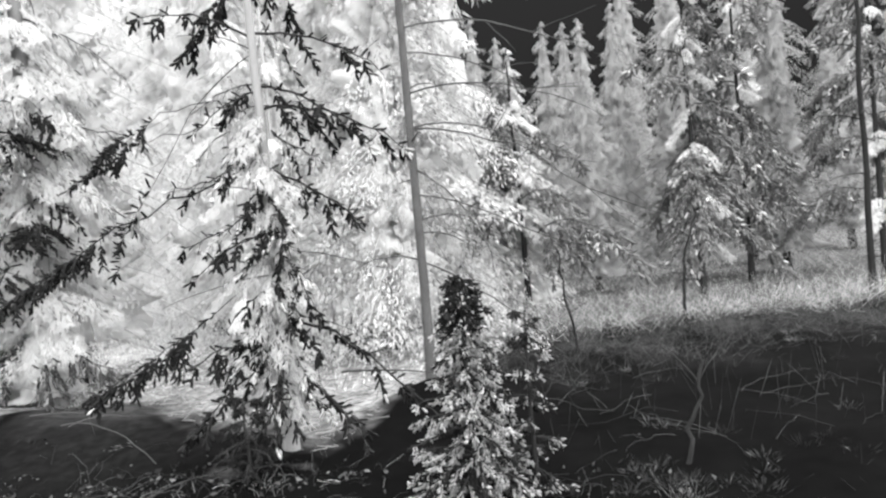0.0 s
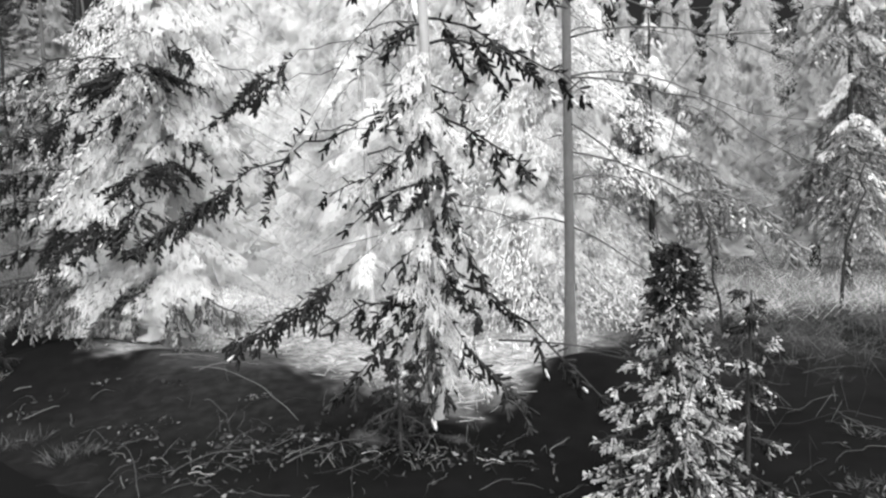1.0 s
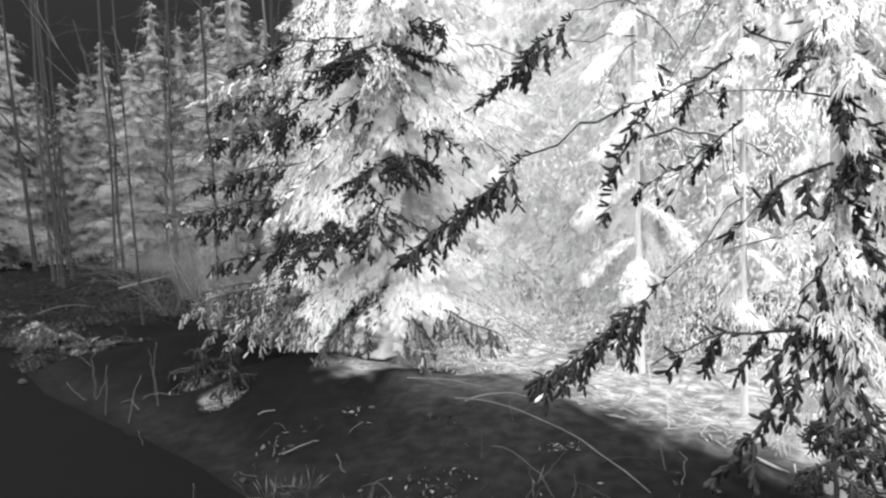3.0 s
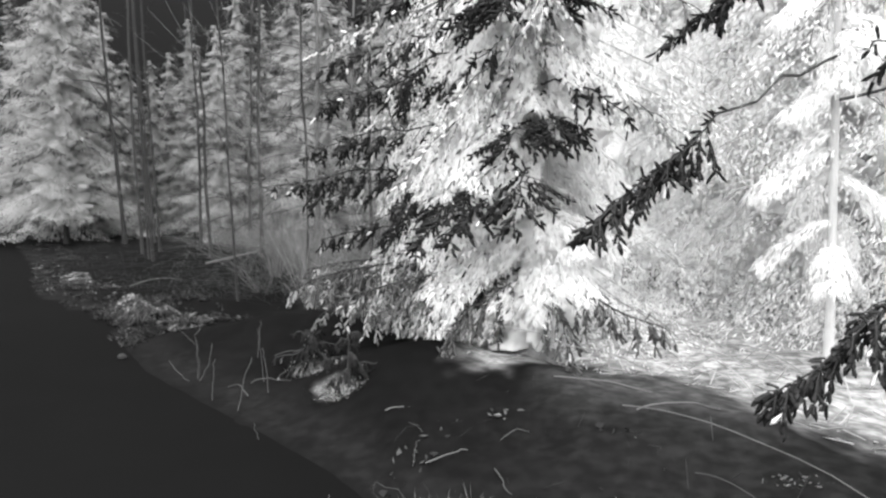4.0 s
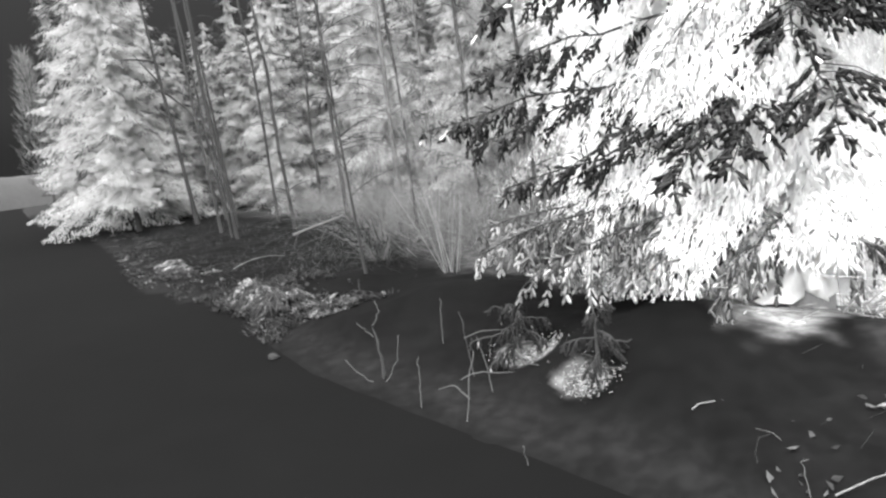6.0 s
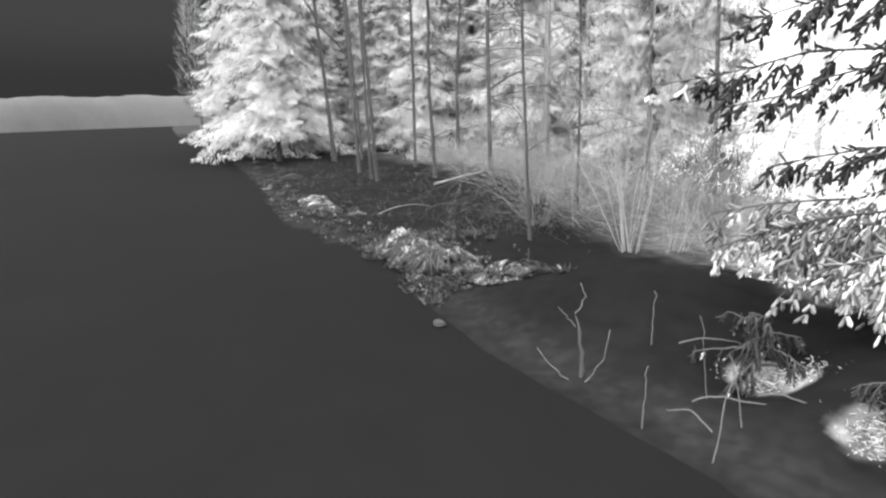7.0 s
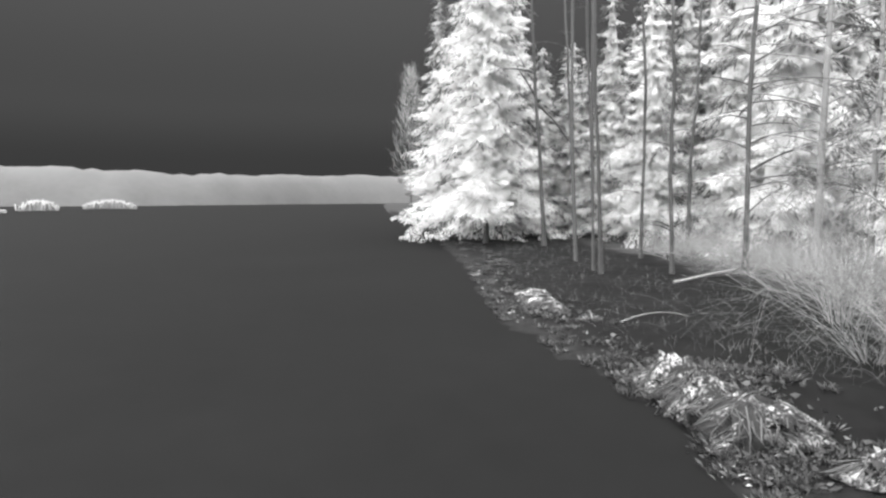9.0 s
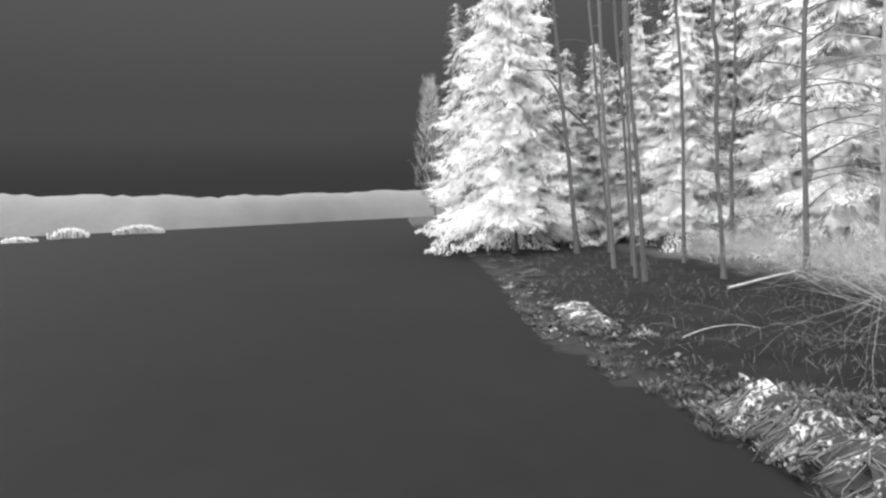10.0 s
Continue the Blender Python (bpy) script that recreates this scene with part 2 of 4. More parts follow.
def inland(x, y):
    x = np.asarray(x, float)
    wave = 0.07 * np.sin(4.3 * x) + 0.045 * np.sin(9.7 * x + 1) + 0.025 * np.sin(21 * x + 2)
    wave = wave * np.clip((-8.6 - x) / 1.5, 0.12, 1)
    return (np.asarray(y) - np.interp(x, SHORE[:, 0], SHORE[:, 1]) - wave) * 0.85


def ground_z(x, y):
    x, y = np.asarray(x, float), np.asarray(y, float)
    d = inland(x, y)
    rise = np.clip(d / 0.75, 0, 1)
    z = np.where(d > 0, 0.10 * rise ** 2 * (3 - 2 * rise), 0.35 * d)
    z = z + 0.06 * np.clip(d / 6, 0, 1) + np.clip(d, 0, 1) * (0.02 * np.sin(1.7 * x + 0.6 * y) + 0.02 * np.sin(2.9 * y - 1.1 * x) + 0.012 * np.sin(6.3 * x + 2.7 * y) + 0.01 * np.sin(8.1 * y - 4.3 * x))
    for hx, hy, r, h in HUMPS:
        z = z + h * np.exp(-((x - hx) ** 2 + (y - hy) ** 2) / r ** 2)
    return z


def build_ground():
    xs = np.concatenate([np.linspace(-420, -60, 25)[:-1], np.linspace(-60, -20, 50)[:-1], np.linspace(-20, -8, 130)[:-1], np.linspace(-8, 1.2, 290)[:-1], np.linspace(1.2, 8, 70)[:-1], np.linspace(8, 80, 40)])
    ds = np.concatenate([np.linspace(-0.6, 2.8, 105)[:-1], np.linspace(2.8, 6, 42)[:-1], np.linspace(6, 20, 50)[:-1], np.linspace(20, 300, 30)])
    gx, gd = np.meshgrid(xs, ds, indexing="ij")
    px = gx + 0.35 * gd
    py = np.interp(gx, SHORE[:, 0], SHORE[:, 1]) + gd
    pz = ground_z(px, py) + 0.004 * np.sin(7 * px + 3 * py) * np.sin(6.1 * py - 2 * px)
    d = inland(px, py)
    pz = np.where(d < 0, np.minimum(pz, 0.3 * d), pz)
    n, k = gx.shape
    i, j = np.meshgrid(np.arange(n - 1), np.arange(k - 1), indexing="ij")
    quads = np.stack([i * k + j, (i + 1) * k + j, (i + 1) * k + j + 1, i * k + j + 1], -1).reshape(-1, 4)
    g = Geo().add(np.stack([px, py, pz], -1), quads, 0)
    me = g.mesh("ground", [GROUND])
    line = np.interp(px, BARE[:, 0], BARE[:, 1])
    ragged = 0.25 * np.sin(3.1 * px + 1.3 * py) + 0.2 * np.sin(5.7 * px - 2.2 * py)
    ragged = ragged + 0.16 * np.sin(11 * px + 5 * py) + 0.14 * np.sin(9 * py - 15 * px + 1) + 0.1 * np.sin(21 * px + 17 * py)
    b = np.clip((py - line + 0.5 * ragged + 0.2) / 1.5, 0, 1)
    level = np.interp(px, (-30, -14, -8.5, -6.2, -5.2, -3.6, -2.4, -1.0, 0.6, 2.0), (0.02, 0.04, 0.05, 0.25, 1.0, 0.9, 0.5, 0.45, 0.6, 0.2))
    b = b * b * (3 - 2 * b) * level
    for hx, hy, r in ((-5.63, 7.0, 0.2), (-6.25, 7.6, 0.2), (-6.05, 7.55, 0.16), (0.62, 4.0, 0.24), (-1.35, 5.2, 0.2), (-0.75, 5.1, 0.12)):
        b = np.maximum(b, (0.34 if hx < -5 else 0.1) * np.clip(0.9 + 1.1 * ragged - ((px - hx) ** 2 + (py - hy) ** 2) / r ** 2, 0, 1))
    drift = np.clip((px + 4.15) / 0.5, 0, 1) * np.clip((-2.3 - px) / 0.5, 0, 1)
    b = np.maximum(b, 0.09 * drift * np.exp(-np.clip(line - 0.1 - py, 0, 9) ** 2 / 0.7))
    b = np.maximum(b, 0.014 * np.exp(-(((px + 2.6) / 1.5) ** 2 + ((py - 6.2) / 0.9) ** 2)))
    b = np.maximum(b, 0.035 * np.clip((px - 0.8) / 1.0, 0, 1) * np.clip((py - 5.8) / 3, 0, 1) ** 1.5 * (0.6 + 1.6 * ragged))
    edge = 0.007 * np.exp(-((d - 0.22) / 0.25) ** 2)
    att = me.attributes.new("bare", "FLOAT", "POINT")
    att.data.foreach_set("value", np.maximum(b, edge).astype(np.float32).ravel())
    tagged(new("ground", me), "dark snowy bank running up to pale litter under the spruces", "ground", kind="structure")


build_ground()

lake = Geo()
rings = [0.0, 20, 60, 200, 800, 3500]
for a, b in zip(rings[:-1], rings[1:]):
    ang = np.linspace(0, 2 * math.pi, 49)
    inner, outer = [np.stack([-8 + r * np.cos(ang), 4 + r * np.sin(ang), np.zeros(49)], -1) for r in (max(a, 0.01), b)]
    idx = np.arange(48)
    lake.add(np.concatenate([inner, outer]), np.stack([idx, idx + 49, idx + 50, idx + 1], -1), 0)
tagged(new("water", lake.mesh("water", [ICE])), "smooth dark grey surface of a frozen lake", "lake", kind="structure")


# ---- spruces ----
def crown_core(g, z0, z1, r0, tiers, mat):
    """The close inner mass of a crown: a ragged, tiered cone of foliage."""
    nz, na = tiers * 7, 42
    f, a = np.meshgrid(np.linspace(0, 1, nz), np.linspace(0, 2 * math.pi, na + 1)[:-1], indexing="ij")
    turn = rng.uniform(0, 6.28, 4)
    saw = 1.18 - 0.42 * ((f * tiers + 0.5 * np.sin(2 * a + turn[0]) + 0.4 * np.sin(5 * a + turn[1])) % 1.0)
    r = r0 * ((1 - f) ** 0.85 + 0.03) * saw * (1 + 0.16 * np.sin(3 * a + 9 * f + turn[2]) + 0.12 * np.sin(7 * a - 15 * f + turn[3]) + 0.2 * rng.normal(size=f.shape))
    z = z0 + (z1 - z0) * f + 0.05 * r0 * rng.normal(size=f.shape)
    p = np.stack([r * np.cos(a), r * np.sin(a), z], -1)
    i, j = np.meshgrid(np.arange(nz - 1), np.arange(na), indexing="ij")
    k = (j + 1) % na
    return g.add(p, np.stack([i * na + j, i * na + k, (i + 1) * na + k, (i + 1) * na + j], -1).reshape(-1, 4), mat)


def bough_geo(root, tip, arch=0.1, shoots=0.05, size=1.0, dark=0.4, droop=1.0, fan=0.33, seed_gap=0.06, pale=1.0, skip=0.28, start=0.14, wood=1.0, splay=0.7):
    """One spruce bough from root to tip: a bowed axis, hanging branchlets and finger-like shoots. Slots: 0 wood, 1 cold, 2 pale."""
    root, tip = np.asarray(root, float), np.asarray(tip, float)
    span = float(np.linalg.norm(tip - root))
    g = Geo()
    axis = curve_points(root, tip, (0, 0, arch * span), 10)
    axis[1:-1] += rng.normal(size=(8, 3)) * 0.012 * span
    g.tube(axis, np.linspace(min(0.009 * span, 0.011) + 0.004, 0.004, 10) * wood, 4, 0)
    flat = unit((tip - root) * (1, 1, 0.15))
    side = unit(np.cross(flat, (0, 0, 1)))
    n = max(6, int(span / seed_gap))
    base, way, length, width, slot = [], [], [], [], []
    for s in np.linspace(start, 1.0, max(5, int(n * (1.14 - start)))):
        q = s * 9
        i = min(int(q), 8)
        p = axis[i] + (axis[i + 1] - axis[i]) * (q - i)
        for sign in (-1, 1):
            if rng.random() < skip:
                continue
            reach = (fan * span * (1 - s) ** 0.75 + 0.12 * size) * rng.uniform(0.5, 1.3)
            d = unit(flat * rng.uniform(0.3, 1.0) + side * sign * rng.uniform(0.35 * splay - 0.24, splay) + np.array((0, 0, -1)) * droop * rng.uniform(0.4, 1.15))
            u = np.arange(0.25 * reach, reach, shoots * size)
            cold = rng.random() < dark
            k = len(u)
            e = p + d * reach + np.array((0, 0, -0.15 * reach * droop))
            g.tube(np.stack([p, p + d * reach * 0.5 + np.array((0, 0, 0.02 * size)), e]), (0.005, 0.004, 0.003), 3, 0)
            fall = np.outer((u / max(reach, 1e-6)) ** 2, (0, 0, -0.15 * reach * droop))
            perp = unit(np.cross(d, side * sign + np.array((0.1, 0.1, 0.4))))
            for spread in (-1, 0, 1):
                b = p + np.outer(u, d) + fall
                w = d * 0.62 + perp * spread * 0.5 + np.array((0, 0, -0.4 * droop)) + rng.normal(size=(k, 3)) * 0.24
                base.append(b)
                way.append(w)
                length.append(rng.uniform(0.06, 0.115, k) * size)
                width.append(rng.uniform(0.010, 0.0165, k) * size)
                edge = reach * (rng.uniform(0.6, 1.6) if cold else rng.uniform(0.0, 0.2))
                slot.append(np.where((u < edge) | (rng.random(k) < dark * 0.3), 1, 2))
    k = int(span / 0.08)
    q = rng.uniform(max(0.05, start - 0.1), 1, k)
    p = np.stack([np.interp(q, np.linspace(0, 1, 10), axis[:, c]) for c in range(3)], -1)
    base.append(p)
    way.append(flat * 0.8 + np.array((0, 0, 0.12)) + rng.normal(size=(k, 3)) * 0.4)
    length.append(rng.uniform(0.06, 0.11, k) * size)
    width.append(rng.uniform(0.008, 0.0135, k) * size)
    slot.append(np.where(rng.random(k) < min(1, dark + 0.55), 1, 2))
    base, way, length, width, slot = [np.concatenate(a) for a in (base, way, length, width, slot)]
    keep = (slot == 1) | (rng.random(len(slot)) < pale)
    g.spindles(base[keep], way[keep], length[keep], width[keep], slot[keep])
    return g


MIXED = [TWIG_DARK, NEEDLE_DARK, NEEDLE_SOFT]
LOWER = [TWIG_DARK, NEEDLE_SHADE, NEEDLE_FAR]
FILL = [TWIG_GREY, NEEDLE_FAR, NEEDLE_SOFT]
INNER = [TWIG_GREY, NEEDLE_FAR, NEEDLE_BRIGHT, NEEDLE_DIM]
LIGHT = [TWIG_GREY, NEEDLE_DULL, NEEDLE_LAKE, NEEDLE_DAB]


def trunk_mesh(height, r0, r1, bark, lean=(0, 0), wander=0.1, sides=9):
    p = curve_points((0, 0, -0.15), (lean[0], lean[1], height), n=14, wander=wander)
    r = np.linspace(r0, r1, 14)
    r[0] *= 1.5
    r[1] *= 1.08
    return Geo().tube(p, r, sides, 0).mesh("trunk", [bark]), p


def add_boughs(tree, at, listed, mats, **how):
    """Listed boughs: (root, tip) in the world, each a mesh of its own under the tree."""
    for root, tip, *more in listed:
        kw = dict(how, **(more[0] if more else {}))
        o = np.asarray(root, float) + (0, 0, 0.06)
        me = bough_geo((0, 0, 0), np.asarray(tip, float) + (0, 0, 0.06) - o, **kw).mesh("bough", mats)
        part("bough", me, tree, o - np.asarray(at, float))


def inner_foliage(tree, z0, z1, count, reach0, reach1, mats, turn0=0.0, turn1=360.0, dense=False):
    """Pale inner curtains of foliage round the stem."""
    for i in range(count):
        f = (i + rng.uniform(0, 0.8)) / count
        a, span = math.radians(rng.uniform(turn0, turn1)), (reach0 + (reach1 - reach0) * f) * rng.uniform(0.7, 1.1)
        out, fall, wide = np.array((math.cos(a), math.sin(a), 0)), rng.uniform(0.4, 0.9), span * rng.uniform(0.35, 0.5)
        g, n = Geo(), int((1200 if dense else 900) * span)
        g.spray((0, 0, 0), out, span, wide, fall, np.where(rng.random(n) < 0.08, 1, 2), n, 0.075, 0.0055)
        k = int(12 * span)
        u, c = rng.uniform(0.2, 1, k), rng.uniform(-0.9, 0.9, k)
        half = wide * (0.25 + 0.9 * u * (1.25 - u))
        base = np.outer(span * u, out) + np.outer(half * c, (-out[1], out[0], 0)) + np.outer(0.03 - fall * span * u ** 1.4 - 0.55 * half * c ** 2, (0, 0, 1))
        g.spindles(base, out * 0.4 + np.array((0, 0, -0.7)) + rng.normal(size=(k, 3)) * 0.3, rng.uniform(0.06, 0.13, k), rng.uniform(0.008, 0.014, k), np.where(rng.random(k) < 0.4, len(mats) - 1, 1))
        part("inner_bough", g.mesh("inner_bough", mats), tree, (0, 0, z0 + (z1 - z0) * f))


VARIANTS = {}


def variant(mats_key, mats, span, fall, **how):
    key = (mats_key, span, fall)
    if key not in VARIANTS:
        drop = math.radians(fall)
        VARIANTS[key] = bough_geo((0, 0, 0), (span * math.cos(drop), 0, -span * math.sin(drop)), **how).mesh("bough", mats)
    return VARIANTS[key]


def fill_boughs(tree, key, mats, z0, z1, count, reach0, reach1, turn0=0.0, turn1=360.0, **how):
    """Boughs of shared meshes round a stem, from z0 to z1, with the reach falling from reach0 to reach1."""
    for i in range(count):
        f = (i + rng.uniform(0, 0.8)) / count
        z = z0 + (z1 - z0) * f
        reach = (reach0 + (reach1 - reach0) * f) * rng.uniform(0.75, 1.1)
        span = min((0.7, 1.1, 1.6, 2.2), key=lambda s: abs(s - reach))
        fall = float(rng.choice((12, 24, 38)))
        me = variant(key, mats, span, fall, **how)
        a = math.radians(rng.uniform(turn0, turn1))
        part("bough", me, tree, m=Matrix.Translation((0, 0, z)) @ Matrix.Rotation(a, 4, "Z") @ Matrix.Scale(reach / span, 4))


def spruce(x, y, height, r0, bark, label, group=""):
    z = float(ground_z(x, y))
    t = thing("spruce_tree", (x, y, z), label, "tree", group)
    me, _ = trunk_mesh(height, r0, 0.015, bark, wander=0.06)
    part("trunk", me, t)
    return t, np.array((x, y, z))


# near spruce with bare stem above and dark hanging boughs
t, at = spruce(-0.94, 5.6, 7.5, 0.058, BARK_STEM, "young spruce with grey stem and dark drooping lower boughs")
S = np.array((-0.94, 5.6, 0))
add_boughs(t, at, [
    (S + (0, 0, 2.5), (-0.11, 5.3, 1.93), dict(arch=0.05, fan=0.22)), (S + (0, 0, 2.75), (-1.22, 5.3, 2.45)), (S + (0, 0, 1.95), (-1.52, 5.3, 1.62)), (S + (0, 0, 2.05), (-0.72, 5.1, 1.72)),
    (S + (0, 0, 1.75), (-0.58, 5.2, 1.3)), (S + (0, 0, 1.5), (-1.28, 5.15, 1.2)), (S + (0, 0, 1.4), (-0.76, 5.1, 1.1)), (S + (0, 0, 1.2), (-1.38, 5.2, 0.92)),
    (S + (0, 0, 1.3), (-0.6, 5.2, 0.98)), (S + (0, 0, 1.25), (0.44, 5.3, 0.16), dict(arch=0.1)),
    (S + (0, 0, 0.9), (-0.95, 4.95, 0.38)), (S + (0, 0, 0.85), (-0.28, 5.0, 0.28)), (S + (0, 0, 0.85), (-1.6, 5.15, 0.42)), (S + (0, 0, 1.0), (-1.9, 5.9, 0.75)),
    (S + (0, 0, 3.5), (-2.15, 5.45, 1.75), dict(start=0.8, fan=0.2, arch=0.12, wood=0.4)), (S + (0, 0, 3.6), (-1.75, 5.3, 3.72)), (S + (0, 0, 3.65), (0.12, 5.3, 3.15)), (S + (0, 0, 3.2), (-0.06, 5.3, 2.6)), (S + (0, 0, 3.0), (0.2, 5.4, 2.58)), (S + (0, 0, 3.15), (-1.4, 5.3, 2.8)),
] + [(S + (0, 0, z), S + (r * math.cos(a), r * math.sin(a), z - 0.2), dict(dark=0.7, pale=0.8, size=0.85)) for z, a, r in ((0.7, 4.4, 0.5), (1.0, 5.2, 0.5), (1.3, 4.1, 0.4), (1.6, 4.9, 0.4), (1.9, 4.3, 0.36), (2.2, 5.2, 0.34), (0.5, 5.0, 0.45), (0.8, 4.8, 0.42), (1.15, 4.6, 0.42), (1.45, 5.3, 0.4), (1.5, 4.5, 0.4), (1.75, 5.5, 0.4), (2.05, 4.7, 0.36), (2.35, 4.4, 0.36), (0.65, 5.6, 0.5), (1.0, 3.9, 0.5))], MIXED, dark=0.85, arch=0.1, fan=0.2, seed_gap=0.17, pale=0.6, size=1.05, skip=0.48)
twig = Geo().tube(curve_points((0.5, -0.25, 0.66), (1.3, -0.25, 0.56), (0, 0, 0.02), 8, wander=0.02), np.linspace(0.009, 0.003, 8), 5, 0)
part("branch", twig.mesh("branch", [TWIG_DARK]), t)
for z, reach, turn, rise in ((2.2, 0.8, 2.9, 0.1), (1.5, 0.9, 3.4, -0.2), (1.7, 0.9, 0.2, -0.25), (2.9, 0.7, 0.5, 0.1), (1.15, 0.8, 0.7, -0.3), (3.4, 0.6, 3.3, 0.15)):
    twig = Geo().tube(curve_points((0, 0, z), (reach * math.cos(turn), reach * math.sin(turn), z + rise), (0, 0, 0.05), 8, wander=0.06), np.linspace(0.007, 0.0025, 8), 4, 0)
    part("branch", twig.mesh("branch", [TWIG_GREY]), t)
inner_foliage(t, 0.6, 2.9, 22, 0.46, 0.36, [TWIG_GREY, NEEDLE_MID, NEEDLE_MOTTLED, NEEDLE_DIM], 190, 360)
fill_boughs(t, "cold", MIXED, 3.9, 7.2, 10, 1.0, 0.3, dark=0.8, seed_gap=0.12, pale=0.3)

# large pale spruce that hangs over the bank
t, at = spruce(-4.23, 8.3, 11.0, 0.13, BARK_PALE, "large pale spruce with dark-topped boughs sweeping over the bank", "bank spruces")
S = np.array((-4.23, 8.3, 0))
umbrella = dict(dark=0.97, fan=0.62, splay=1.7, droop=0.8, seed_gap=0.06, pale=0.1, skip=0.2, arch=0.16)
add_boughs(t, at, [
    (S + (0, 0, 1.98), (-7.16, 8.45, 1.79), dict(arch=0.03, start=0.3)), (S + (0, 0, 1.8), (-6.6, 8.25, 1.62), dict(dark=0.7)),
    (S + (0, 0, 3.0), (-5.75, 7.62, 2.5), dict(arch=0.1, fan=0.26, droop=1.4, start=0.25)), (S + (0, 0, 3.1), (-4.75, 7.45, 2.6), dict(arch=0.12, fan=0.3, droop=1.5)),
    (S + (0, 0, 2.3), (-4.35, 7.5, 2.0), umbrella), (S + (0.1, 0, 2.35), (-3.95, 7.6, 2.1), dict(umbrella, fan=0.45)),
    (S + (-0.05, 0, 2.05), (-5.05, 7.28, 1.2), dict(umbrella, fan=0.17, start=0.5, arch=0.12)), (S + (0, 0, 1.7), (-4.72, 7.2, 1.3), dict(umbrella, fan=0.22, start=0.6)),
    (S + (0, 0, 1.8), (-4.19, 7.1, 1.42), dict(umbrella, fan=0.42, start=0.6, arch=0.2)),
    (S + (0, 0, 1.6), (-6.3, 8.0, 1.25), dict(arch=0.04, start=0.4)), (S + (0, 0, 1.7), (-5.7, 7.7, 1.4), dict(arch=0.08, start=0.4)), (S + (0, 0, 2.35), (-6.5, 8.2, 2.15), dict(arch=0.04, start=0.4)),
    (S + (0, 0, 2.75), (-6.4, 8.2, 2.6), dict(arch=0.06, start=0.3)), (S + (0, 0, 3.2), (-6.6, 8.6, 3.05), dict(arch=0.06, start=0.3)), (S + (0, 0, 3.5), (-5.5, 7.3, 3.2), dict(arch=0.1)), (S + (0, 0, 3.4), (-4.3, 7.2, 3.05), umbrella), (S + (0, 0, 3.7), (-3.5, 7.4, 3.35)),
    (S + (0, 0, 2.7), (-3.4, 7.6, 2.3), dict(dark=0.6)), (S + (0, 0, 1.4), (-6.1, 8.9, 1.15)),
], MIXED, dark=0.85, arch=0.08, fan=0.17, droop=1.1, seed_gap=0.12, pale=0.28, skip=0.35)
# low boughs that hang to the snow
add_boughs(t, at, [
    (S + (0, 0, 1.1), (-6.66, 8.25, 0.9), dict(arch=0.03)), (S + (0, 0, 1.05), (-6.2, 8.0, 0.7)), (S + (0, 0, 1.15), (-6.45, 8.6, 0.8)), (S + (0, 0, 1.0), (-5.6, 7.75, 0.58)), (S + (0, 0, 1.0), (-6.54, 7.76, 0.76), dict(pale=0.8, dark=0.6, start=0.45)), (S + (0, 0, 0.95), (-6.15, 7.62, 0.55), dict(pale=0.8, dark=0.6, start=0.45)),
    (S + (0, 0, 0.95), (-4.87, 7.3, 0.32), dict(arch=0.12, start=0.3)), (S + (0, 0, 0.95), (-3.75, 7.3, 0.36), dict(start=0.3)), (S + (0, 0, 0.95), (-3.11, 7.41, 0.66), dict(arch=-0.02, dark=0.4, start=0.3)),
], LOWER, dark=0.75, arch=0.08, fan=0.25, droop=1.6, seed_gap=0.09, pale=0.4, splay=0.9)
skirt = Geo()
crown_core(skirt, 0.15, 1.7, 0.32, 3, 0)
part("inner_crown", skirt.mesh("inner_crown", [NEEDLE_PALE]), t)
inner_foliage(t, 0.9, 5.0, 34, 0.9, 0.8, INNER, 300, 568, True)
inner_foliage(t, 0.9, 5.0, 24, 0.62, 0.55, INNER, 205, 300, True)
pale_curtain = [TWIG_GREY, NEEDLE_FAR, NEEDLE_BRIGHT, NEEDLE_DIM]
inner_foliage(t, 1.3, 3.9, 18, 2.0, 1.7, pale_curtain, 140, 182, True)
inner_foliage(t, 1.6, 3.6, 13, 1.15, 1.1, pale_curtain, 155, 235, True)
inner_foliage(t, 0.95, 1.6, 13, 1.5, 1.2, pale_curtain, 150, 215, True)
inner_foliage(t, 0.8, 1.1, 5, 0.75, 0.75, pale_curtain, 205, 330, True)
fill_boughs(t, "fill", FILL, 1.0, 3.6, 4, 1.7, 1.6, 90, 270, dark=0.2, pale=0.4, seed_gap=0.12, size=0.85)
fill_boughs(t, "fill", FILL, 2.6, 10.4, 40, 2.0, 0.4, dark=0.2, pale=0.4, seed_gap=0.12, size=0.85)

# spruce whose near bough crosses in front
t, at = spruce(-1.8, 8.3, 9.0, 0.036, BARK_WOOD, "spruce with one dark bough reaching out over the snow", "bank spruces")
S = np.array((-1.8, 8.3, 0))
add_boughs(t, at, [
    (S + (0, -0.1, 2.75), (-3.52, 6.05, 1.45), dict(arch=0.05, dark=0.97, fan=0.17, seed_gap=0.07, pale=0.25, start=0.62)),
    (S + (0, 0, 3.4), (-3.1, 6.9, 2.6), dict(dark=0.7, start=0.7, wood=0.5)), (S + (0, 0, 3.7), (-2.75, 6.8, 2.9), dict(start=0.7, wood=0.5)),
], MIXED, dark=0.85, fan=0.22, seed_gap=0.1, pale=0.4)
inner_foliage(t, 0.9, 6.0, 30, 0.6, 0.7, [TWIG_GREY, NEEDLE_SOFT, NEEDLE_SOFT, NEEDLE_FAR])
